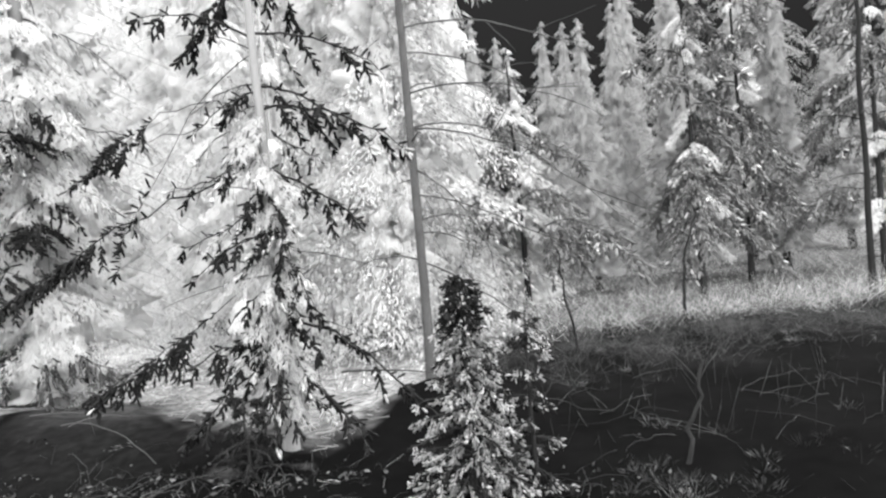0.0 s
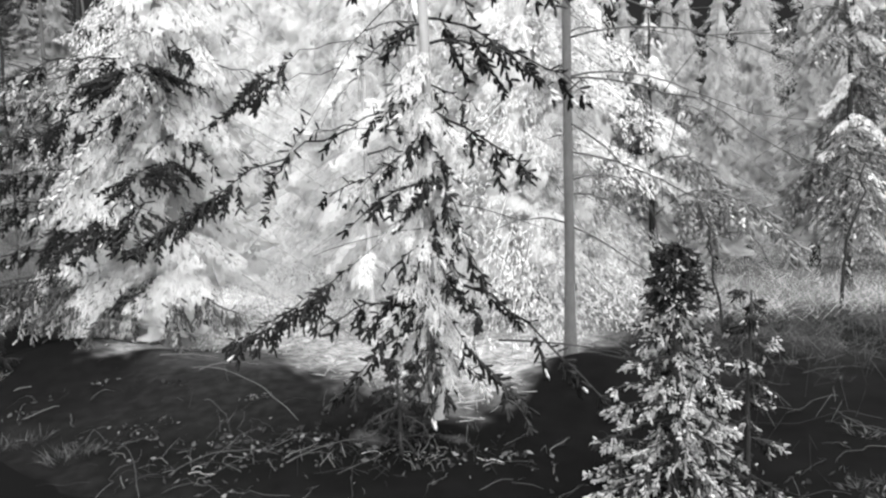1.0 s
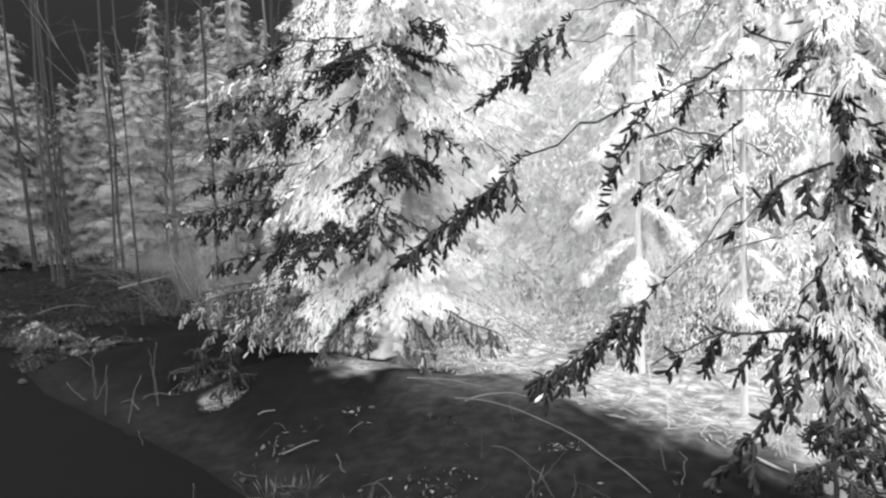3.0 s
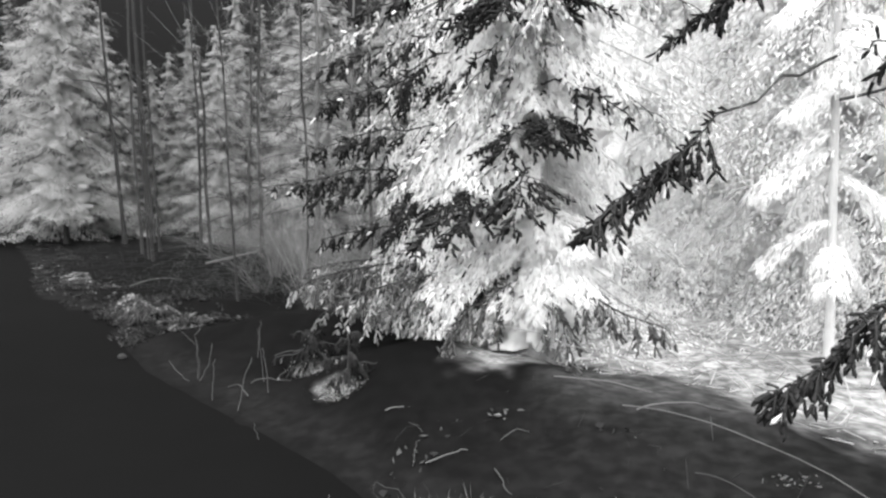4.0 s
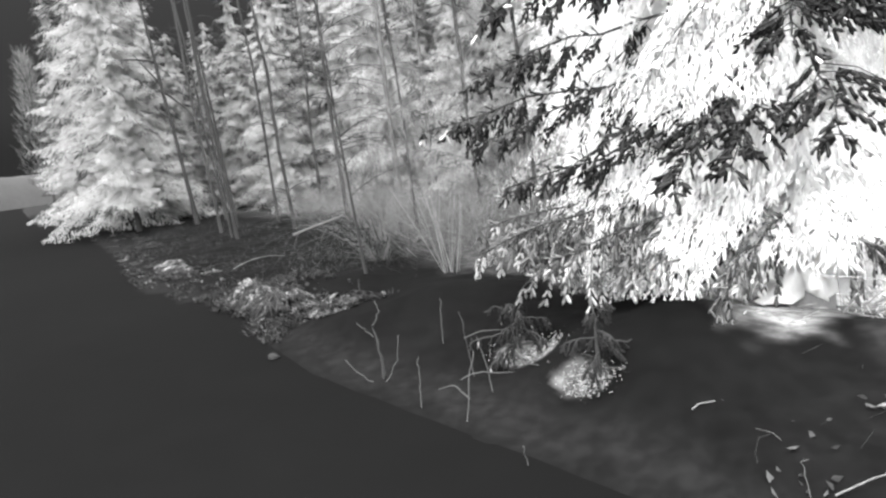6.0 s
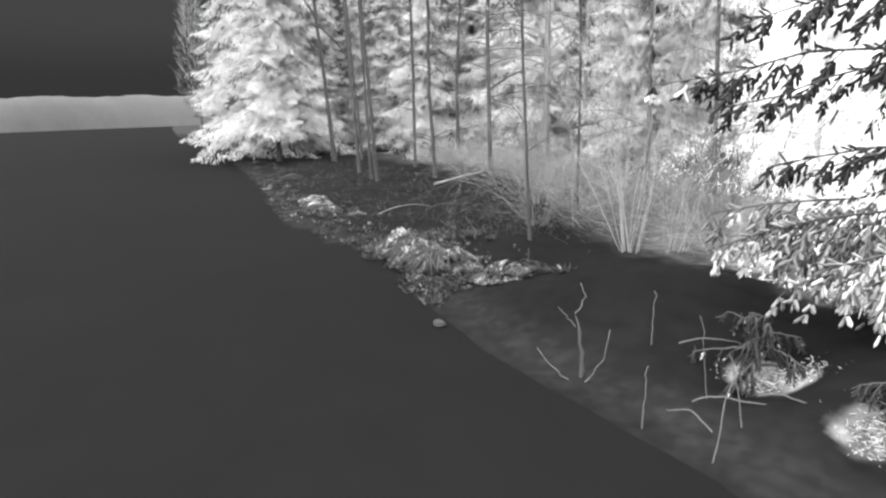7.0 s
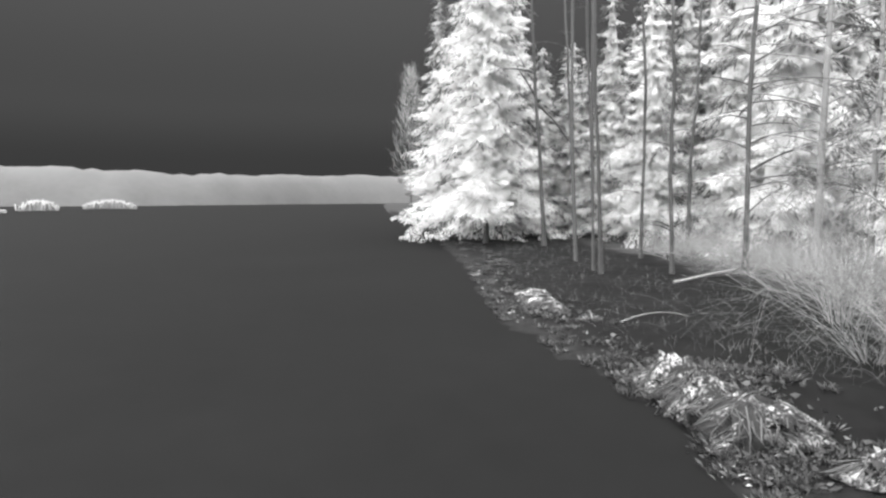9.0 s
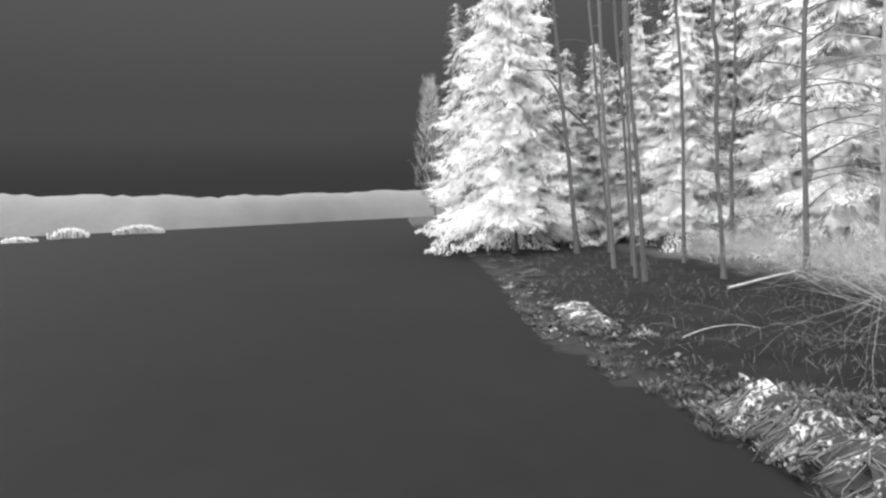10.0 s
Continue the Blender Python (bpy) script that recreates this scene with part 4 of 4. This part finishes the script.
for p0, p1, bow in (((-0.04, 0.03, 0.33), (-0.13, -0.03, 0.46), (0, 0, 0)), ((0.03, -0.04, -0.02), (0.2, -0.02, 0.36), (0.03, 0, -0.03)), ((0.03, -0.04, -0.02), (-0.26, -0.06, 0.18), (0, 0, -0.05)), ((-0.05, 0.05, 0.41), (-0.06, 0.16, 0.58), (0.04, 0, 0))):
    part("twig", Geo().tube(curve_points(p0, p1, bow, 8) + np.array([((i * 5 % 7) - 3, (i * 2 % 5) - 2, 0) for i in range(8)]) * (0.004 * np.sin(np.linspace(0, math.pi, 8)))[:, None], np.linspace(0.005, 0.0025, 8), 5, 0).mesh("twig", [STALK]), stump)
for x, y, dx, dy, h in ((-6.69, 6.72, -0.03, 0.04, 0.33), (-6.91, 7.69, -0.05, 0.03, 0.36), (-6.44, 7.11, -0.1, 0.06, 0.5), (-6.22, 6.85, -0.1, 0.1, 0.36), (-6.31, 6.54, 0.05, 0.12, 0.42), (-5.81, 6.12, 0, 0, 0.14), (-4.83, 5.3, 0, 0, 0.18), (-8.6, 9.3, 0.02, 0, 0.2)):
    z = float(ground_z(x, y))
    stick((x, y, z - 0.04), (x + dx, y + dy, z + h), 0.0042 if h < 0.45 else 0.0034, STALK, "pale stiff stalk poking up out of the dark snow", group="snow stalks", wander=0.03)
for x, y, a, ln in ((-6.5, 7.0, 0.3, 0.3), (-6.35, 6.75, 2.9, 0.25), (-6.75, 7.75, 0.2, 0.4), (-6.2, 7.2, -0.4, 0.35)):
    z = float(ground_z(x, y))
    stick((x, y, z + 0.03), (x + ln * math.cos(a), y + ln * math.sin(a), z + 0.06), 0.005, STALK, "short pale twig lying over the dark snow", (0, 0, 0.04), group="fallen branches", wander=0.06)
g = Geo()
ang, lev = np.meshgrid(np.linspace(0, 2 * math.pi, 13)[:-1], np.linspace(0, 1, 6), indexing="ij")
rad = np.sqrt(1 - lev ** 2 * 0.98) * (1 + 0.15 * np.sin(3 * ang + lev * 4))
pts = np.stack([0.06 * rad * np.cos(ang), 0.04 * rad * np.sin(ang), 0.05 * lev - 0.02], -1)
ii, jj = np.meshgrid(np.arange(12), np.arange(5), indexing="ij")
g.add(pts, np.stack([ii * 6 + jj, (ii + 1) % 12 * 6 + jj, (ii + 1) % 12 * 6 + jj + 1, ii * 6 + jj + 1], -1).reshape(-1, 4), 0)
ob = new("stone", g.mesh("stone", [BARK_DARK]))
ob.location = (-8.6, 7.65, 0.03)
tagged(ob, "small pale rounded stone at the edge of the ice", "stone")


def patchy(spots, slots):
    """Slots in patches: the first is thick where a slow wave runs high, and thin elsewhere."""
    x, y = spots[:, 0], spots[:, 1]
    wave = np.sin(4.1 * x + 2.3 * y) + np.sin(6.7 * y - 3.1 * x + 1.0) + 0.8 * np.sin(9.3 * x + 5.1 * y)
    first = np.clip(slots[0] * (0.6 + 1.1 * wave), 0.01, 0.95)
    r = rng.random(len(x))
    rest = np.cumsum(np.asarray(slots[1:]) / sum(slots[1:]))
    return np.where(r < first, 0, 1 + np.searchsorted(rest, rng.random(len(x)) * 0.9999))


def scatter(name, spots, label, category, mats, length, width, lift, slots, lay=0.5):
    """Many small blades or leaves as one object: spots is an array of x, y."""
    k = len(spots)
    base = np.column_stack([spots, ground_z(spots[:, 0], spots[:, 1]) + rng.uniform(0, lift, k)])
    way = rng.normal(size=(k, 3)) * (lay, lay, 0.15) + np.array((0, 0, 1.0 - lay))
    g = Geo().spindles(base, way, rng.uniform(*length, k), rng.uniform(*width, k), patchy(spots, slots))
    return tagged(new(name, g.mesh(name, mats)), label, category, kind="stuff")


def bank_spots(k, x0, x1, d0, d1):
    x = rng.uniform(x0, x1, k)
    return np.column_stack([x, np.interp(x, SHORE[:, 0], SHORE[:, 1]) + rng.uniform(d0, d1, k)])


def blob(k, x, y, rx, ry):
    return np.column_stack([x + rng.normal(size=k) * rx, y + rng.normal(size=k) * ry])


def tussocks(name, centres, label, category, mats, tall, blades, shares=(0.03, 0.8, 0.17), wide=(0.003, 0.012)):
    """Clumps of arching withered blades; each clump keeps one tone for the most part."""
    g = Geo()
    for x, y in centres:
        z, k = float(ground_z(x, y)), int(rng.integers(blades // 2, blades))
        tone, r = int(rng.choice(len(mats), p=shares)), rng.uniform(0.05, 0.14)
        a = rng.uniform(0, 6.28, k)
        out = np.stack([np.cos(a), np.sin(a), np.zeros(k)], -1)
        base = np.array((x, y, z)) + out * r * rng.uniform(0, 1, k)[:, None]
        way = unit(out * rng.uniform(0.2, 1.1, k)[:, None] + np.array((0, 0, 0.8)) + rng.normal(size=(k, 3)) * 0.2)
        across = unit(np.cross(way, rng.normal(size=(k, 3))))
        slot = np.where(rng.random(k) < 0.72, tone, rng.choice(len(mats), k, p=shares))
        g.kites(base, way, across, rng.uniform(0.3, 1.0, k)[:, None] * tall, rng.uniform(*wide, k)[:, None], slot)
    return tagged(new(name, g.mesh(name, mats)), label, category, kind="stuff")


tussocks("bank_plants", np.concatenate([bank_spots(130, -11.0, -8.9, 0.0, 0.9), blob(40, -10.0, 9.7, 0.45, 0.25), blob(6, -9.3, 8.95, 0.2, 0.15), blob(8, -8.75, 9.0, 0.28, 0.16), blob(24, -13.3, 11.45, 0.45, 0.25), bank_spots(110, -20, -11, 0.05, 0.9), bank_spots(60, -30, -18, 0.05, 1.5)]),
         "pale and dark withered tussocks along the bank edge", "plants", [LEAF_PALE, LEAF_DARK, STALK], 0.11, 60)
scatter("shore_grass", np.concatenate([bank_spots(1800, -26, -9.5, 0.8, 5.0), blob(300, -9.5, 11.5, 0.9, 0.6)]), "thin grey grass on the snowy shore", "grass", [STALK, LEAF_DARK], (0.05, 0.2), (0.0015, 0.003), 0.02, (0.7, 0.3), 0.4)
floor_x = rng.uniform(-6.5, 0.8, 1300)
scatter("needle_litter", np.column_stack([floor_x, np.interp(floor_x, BARE[:, 0], BARE[:, 1]) + rng.uniform(0.1, 3.0, 1300)]), "twigs and litter on the pale wood floor", "litter", [BARK_PALE, BARK_STEM, BARK_WOOD], (0.05, 0.3), (0.003, 0.008), 0.02, (0.3, 0.4, 0.3), 0.9)
clear = np.column_stack([rng.uniform(1.0, 9.0, 500), rng.uniform(4.5, 10.5, 500)])
scatter("clearing_grass", clear, "sparse grey stalks standing in the dark clearing", "grass", [TWIG_GREY, TWIG_DARK], (0.1, 0.6), (0.001, 0.0025), 0.02, (0.4, 0.6), 0.22)
scatter("near_grass", np.concatenate([bank_spots(120, -4.5, 3.0, 0.2, 1.9), blob(160, -1.2, 4.85, 0.4, 0.2), blob(200, 0.6, 3.9, 0.4, 0.2)]), "withered grey grass and leaf scraps in the snow", "grass", [TWIG_GREY, LEAF_PALE, LEAF_DARK], (0.04, 0.2), (0.001, 0.003), 0.03, (0.2, 0.05, 0.75), 0.6)
brush_x = np.concatenate([rng.uniform(-18, -7, 7000)])
brush = np.column_stack([brush_x, np.interp(brush_x, BARE[:, 0], BARE[:, 1]) + rng.gamma(2.2, 1.1, 7000)])
scatter("undergrowth", brush, "dense grey twiggy undergrowth at the foot of the trees", "undergrowth", [TWIG_PALE, TWIG_GREY], (0.15, 0.9), (0.0015, 0.004), 0.35, (0.6, 0.4), 0.55)
brush_x = rng.uniform(0.5, 14, 10000)
brush = np.column_stack([brush_x, 8.9 + rng.gamma(2.2, 0.7, 10000)])
scatter("undergrowth", brush, "pale undergrowth behind the clearing", "undergrowth", [TWIG_PALE, TWIG_HAZE], (0.1, 0.55), (0.0015, 0.003), 0.2, (0.85, 0.15), 0.55)


def arches(name, spots, label, category, mats, length, lift, r, slots):
    """Thin bowed twigs lying and arching over the ground, as one object."""
    g = Geo()
    for x, y in spots:
        a, ln = rng.uniform(0, 6.28), rng.uniform(*length)
        q = (x + ln * math.cos(a), y + ln * math.sin(a))
        p0, p1 = (x, y, float(ground_z(x, y)) - 0.01), (*q, float(ground_z(*q)) + rng.uniform(-0.02, lift))
        g.tube(curve_points(p0, p1, (0, 0, rng.uniform(0.1, 0.6) * lift), 8, wander=0.3 * ln), np.linspace(r, r * 0.5, 8), 3, int(rng.choice(len(mats), p=slots)))
    return tagged(new(name, g.mesh(name, mats)), label, category, kind="stuff")


arches("fallen_twigs", np.column_stack([rng.uniform(0.9, 9.0, 200), rng.uniform(4.2, 9.6, 200)]), "thin bowed twigs lying across the dark clearing", "twigs", [TWIG_GREY, TWIG_DIM, TWIG_DARK], (0.3, 1.1), 0.12, 0.0022, (0.15, 0.4, 0.45))
arches("fallen_twigs", np.concatenate([bank_spots(20, -3.0, 2.0, 0.15, 1.2), blob(28, -2.5, 4.9, 0.6, 0.3)]), "tangled thin twigs over the snow by the ice", "twigs", [TWIG_GREY, TWIG_DIM, TWIG_DARK], (0.15, 0.6), 0.12, 0.002, (0.1, 0.4, 0.5))
arches("fallen_twigs", np.concatenate([blob(16, -2.6, 4.9, 0.5, 0.15), blob(12, -1.3, 4.8, 0.4, 0.12), blob(6, -0.3, 4.6, 0.3, 0.1)]), "pale crooked twigs lying among dark snow and litter", "twigs", [TWIG_HAZE, TWIG_PALE], (0.08, 0.25), 0.06, 0.003, (0.2, 0.8))
arches("brushwood", np.column_stack([rng.uniform(-4.5, 0.5, 60), rng.uniform(7.6, 10.5, 60)]), "dead twigs lying on the pale wood floor", "twigs", [BARK_PALE, BARK_STEM, BARK_WOOD], (0.4, 1.8), 0.5, 0.006, (0.3, 0.4, 0.3))
arches("brushwood", np.column_stack([rng.uniform(-13.5, -7.6, 60), rng.uniform(10.6, 14.5, 60)]), "grey dead twigs at the foot of the bare trunks", "twigs", [STALK, TWIG_DIM, TWIG_DARK], (0.3, 1.0), 0.2, 0.0026, (0.5, 0.2, 0.3))
haze = np.column_stack([rng.uniform(0.9, 12, 4000), 6.4 + 3.6 * rng.random(4000) ** 0.6])
scatter("clearing_grass", haze, "fine pale grass thickening towards the back of the clearing", "grass", [TWIG_PALE, TWIG_GREY, TWIG_DIM], (0.08, 0.4), (0.0012, 0.0025), 0.02, (0.08, 0.52, 0.4), 0.55)
tussocks("clearing_plants", np.concatenate([np.column_stack([rng.uniform(1.2, 6.0, 46), rng.uniform(4.0, 8.4, 46)]), blob(14, 1.7, 4.1, 0.35, 0.2)]), "withered pale and dark tufts in the clearing", "plants", [LEAF_PALE, LEAF_DARK, STALK], 0.13, 60, (0.15, 0.5, 0.35), (0.001, 0.003))
tussocks("near_plants", np.concatenate([blob(5, -3.63, 5.12, 0.1, 0.08), blob(4, -4.2, 5.4, 0.12, 0.06)]), "withered tufts standing in the snow by the ice", "plants", [TWIG_DIM, LEAF_DARK, STALK], 0.2, 34, (0.3, 0.3, 0.4), (0.0012, 0.0025))


def scraps(name, spots, label, category, mats, size, slots, lift=0.03):
    """Crumpled dead leaves and bark scraps: two bent halves each, lying at all angles, as one object."""
    k = len(spots)
    p = np.column_stack([spots, ground_z(spots[:, 0], spots[:, 1]) + rng.uniform(0.0, lift, k)])
    a = rng.uniform(0, 6.28, k)
    along = unit(np.stack([np.cos(a), np.sin(a), rng.normal(size=k) * 0.5], -1))
    across = unit(np.cross(along, rng.normal(size=(k, 3)) * 0.5 + np.array((0, 0, 1.0))))
    fold = np.cross(along, across) * rng.uniform(0.1, 0.5, k)[:, None]
    ln, wd = rng.uniform(*size, k)[:, None], rng.uniform(0.07, 0.26, k)[:, None]
    verts = np.stack([p - along * ln * 0.5, p + (across * wd + fold) * ln, p + along * ln * 0.5, p + (-across * wd + fold) * ln, p + along * ln * 0.1 - fold * ln * 0.4], 1)
    tri = np.array([(0, 4, 1), (4, 2, 1), (0, 3, 4), (4, 3, 2)])
    slot = rng.choice(len(mats), k, p=slots)
    g = Geo().add(verts, tri[None] + 5 * np.arange(k)[:, None, None], np.repeat(slot, 4))
    return tagged(new(name, g.mesh(name, mats, False)), label, category, kind="stuff")


near_heaps = np.concatenate([blob(40, -3.2, 5.3, 0.25, 0.1), blob(60, -2.3, 4.9, 0.35, 0.2), blob(70, -1.9, 5.15, 0.35, 0.15), blob(50, -1.25, 5.0, 0.3, 0.15), blob(50, -0.5, 4.7, 0.4, 0.2), blob(80, 0.6, 3.9, 0.35, 0.15), blob(50, 1.5, 4.3, 0.4, 0.25), blob(22, -4.52, 5.95, 0.1, 0.22), blob(8, -4.16, 6.52, 0.06, 0.04), blob(6, -3.39, 6.3, 0.06, 0.05)])
scraps("leaf_litter", near_heaps, "pale and dark dead leaves scattered on the snow", "leaves", [LEAF_PALE, LEAF_DARK, STALK], (0.02, 0.07), (0.22, 0.43, 0.35))
bank_leaves = np.concatenate([bank_spots(300, -11.0, -8.9, 0.05, 0.8), blob(150, -9.9, 9.5, 0.35, 0.22), blob(90, -8.7, 8.85, 0.22, 0.15), blob(110, -13.4, 11.45, 0.4, 0.2), bank_spots(160, -17.0, -11.0, 0.1, 0.8)])
scraps("leaf_litter", bank_leaves, "pale and dark dead leaves caught along the eroded bank", "leaves", [LEAF_PALE, LEAF_DARK, STALK], (0.025, 0.08), (0.03, 0.8, 0.17), 0.12)
arches("twig_tangle", near_heaps[::5] + rng.normal(size=near_heaps[::5].shape) * 0.12, "tangled pale and dark twigs lying on the snow", "twigs", [TWIG_PALE, TWIG_DIM, TWIG_DARK], (0.08, 0.3), 0.1, 0.0017, (0.12, 0.38, 0.5))
for p0, p1, bow, r in (((-3.35, 6.7), (-1.93, 5.38), 0.14, 0.006), ((-2.93, 5.94), (-2.42, 5.25), 0.1, 0.004), ((-5.0, 6.51), (-4.85, 6.59), 0.01, 0.006), ((-3.88, 7.15), (-3.14, 6.89), 0.03, 0.007), ((-3.26, 6.66), (-2.81, 6.86), 0.05, 0.007), ((-4.45, 5.87), (-4.22, 5.97), 0.01, 0.006), ((-4.0, 5.79), (-3.88, 5.57), 0.02, 0.005), ((-1.9, 4.75), (-1.2, 5.0), 0.08, 0.005), ((-2.7, 4.75), (-2.0, 4.95), 0.1, 0.005)):
    ends = [(*p, float(ground_z(*p)) + 0.015) for p in (p0, p1)]
    stick(*ends, r * 0.75, TWIG_GREY if r > 0.005 else STALK, "thin pale branch lying bowed over the dark snow", (0, 0, bow), group="fallen branches", wander=0.04)


# ---- eroded bank with bare soil and roots ----
def eroded_bank(line, deep, high, roots, label):
    line = np.asarray(line, float)
    run = np.concatenate([[0], np.cumsum(np.hypot(*np.diff(line, axis=0).T))])
    u = np.arange(0, run[-1], 0.03)
    x, y = np.interp(u, run, line[:, 0]), np.interp(u, run, line[:, 1])
    way = unit(np.stack([np.gradient(x), np.gradient(y)], -1))
    back = np.stack([-way[:, 1], way[:, 0]], -1)
    ends = np.clip(np.minimum(u, run[-1] - u) / 0.25, 0, 1) ** 0.6
    prof = np.array([(0, -0.08), (0.02, 0.15), (0.08, 0.4), (0.18, 0.62), (0.32, 0.8), (0.5, 0.95), (0.7, 1.0), (0.88, 0.8), (1.0, 0.4), (1.1, -0.3)])
    o = np.array((line[0, 0], line[0, 1], 0.0))
    rows = []
    for s, h in prof:
        wob = 0.05 * np.sin(9 * u + 8 * h) + 0.04 * np.sin(23 * u - 5 * s) + 0.02 * rng.normal(size=len(u))
        px, py = x + back[:, 0] * (deep * s + wob * min(1, 4 * h + 0.4)), y + back[:, 1] * (deep * s + wob * min(1, 4 * h + 0.4))
        pz = np.minimum(ground_z(px, py), ground_z(x, y) + 0.06) + high * h * ends * (1 + 0.25 * np.sin(11 * u + 3) + 0.15 * rng.normal(size=len(u)))
        rows.append(np.stack([px, py, pz], -1) - o)
    n = len(u)
    i, j = np.meshgrid(np.arange(len(rows) - 1), np.arange(n - 1), indexing="ij")
    t = thing("eroded_bank", o, label, "bank", "eroded banks")
    part("soil", Geo().add(np.concatenate(rows), np.stack([i * n + j, i * n + j + 1, (i + 1) * n + j + 1, (i + 1) * n + j], -1).reshape(-1, 4), 0).mesh("soil", [SOIL]), t)
    rows = np.stack(rows)
    for k in range(roots):
        c = int(rng.integers(3, n - 3))
        top, low = int(rng.integers(3, 7)), int(rng.integers(0, 3))
        cols = np.clip(c + np.cumsum(rng.integers(-1, 2, top - low + 1)), 0, n - 1)
        p = rows[np.arange(top, low - 1, -1), cols] + np.array((0, 0, 0.012)) - np.append(back[c], 0) * 0.02
        r = rng.uniform(0.003, 0.008)
        part("root", Geo().tube(p, np.linspace(r, r * 0.45, len(p)), 5, 0).mesh("root", [(LEAF_DARK, TWIG_DARK)[k % 2]]), t)


eroded_bank([(-11.0, 9.75), (-10.3, 9.2), (-9.8, 8.85), (-9.42, 8.55), (-9.15, 8.75), (-9.0, 9.15)], 0.5, 0.17, 150, "low eroded bank of pale soil laced with dark roots")
eroded_bank([(-8.95, 8.75), (-8.72, 8.52), (-8.5, 8.55), (-8.32, 8.85), (-8.25, 9.2)], 0.35, 0.1, 90, "small eroded bank of pale soil and roots beside the hump")
eroded_bank([(-15.0, 12.4), (-14.2, 11.7), (-13.5, 11.25), (-13.1, 11.5)], 0.45, 0.09, 60, "small eroded bank of pale soil at the lake edge")


scatter("pale_litter", np.concatenate([blob(700, -5.62, 6.98, 0.09, 0.06), blob(600, -6.17, 7.58, 0.12, 0.055), blob(60, -2.45, 5.9, 0.08, 0.03), blob(80, 0.62, 3.95, 0.14, 0.05), blob(50, -1.0, 4.8, 0.1, 0.03), blob(30, -3.2, 5.5, 0.15, 0.06), blob(20, -2.5, 5.2, 0.1, 0.05)]),
        "pale needles and leaf litter lying in small hollows", "litter", [NEEDLE_FAR, BARK_PALE, LEAF_DARK], (0.012, 0.04), (0.001, 0.0022), 0.015, (0.35, 0.3, 0.35), 0.8)


# ---- far shore and islets ----
def polar(turn, dist, z=0.0):
    return np.array((-8.3 - dist * math.sin(radians(turn)), 5.3 + dist * math.cos(radians(turn)), z))


def far_shore():
    turns = np.linspace(35, 150, 160)
    dist = np.interp(turns, (35, 57, 65, 72, 80, 90, 105, 150), (330, 300, 250, 205, 210, 220, 220, 240))
    dist = np.convolve(np.pad(dist, 12, mode="edge"), np.ones(25) / 25, "valid")
    top = np.interp(turns, (35, 57, 65, 72, 80, 90, 105, 150), (14, 13.6, 12.2, 11.0, 12.2, 13.4, 13.5, 14))
    g = Geo()
    rows = []
    for f, back in ((0.0, 0.0), (0.3, 4.0), (0.65, 10.0), (0.95, 18.0), (1.0, 30.0), (0.0, 70.0)):
        rows.append(np.stack([polar(a, d + back, f * h * (1 + 0.03 * math.sin(a * 1.1) + 0.02 * math.sin(a * 4.7) + 0.012 * rng.normal()) - (0.1 if f == 0 else 0)) for a, d, h in zip(turns, dist, top)]))
    n = len(turns)
    i, j = np.meshgrid(np.arange(len(rows) - 1), np.arange(n - 1), indexing="ij")
    g.add(np.concatenate(rows), np.stack([i * n + j, i * n + j + 1, (i + 1) * n + j + 1, (i + 1) * n + j], -1).reshape(-1, 4), 0)
    tagged(new("far_woods", g.mesh("far_woods", [FAR_WOOD])), "low grey wooded shore across the lake", "woods", kind="stuff")


far_shore()
for turn, dist, wide, high in ((83.0, 118, 4.2, 1.7), (78.2, 134, 8.0, 1.8), (86.4, 104, 3.0, 0.8)):
    g = Geo()
    k = 260
    across = np.array((math.cos(radians(turn)), math.sin(radians(turn)), 0))
    u = rng.uniform(-1, 1, k)
    base = np.outer(u * wide / 2, across) + rng.normal(size=(k, 3)) * (0.5, 0.5, 0)
    g.spindles(base - np.array((0, 0, 0.05)), rng.normal(size=(k, 3)) * 0.15 + np.array((0, 0, 1)), high * (1.1 - 0.6 * u ** 2) * rng.uniform(0.7, 1.1, k), 0.16, 0)
    ob = new("reed_islet", g.mesh("reed_islet", [REED]))
    ob.location = polar(turn, dist, 0.0)
    tagged(ob, "low pale reed islet off the far shore", "islet", "reed islets", "stuff")
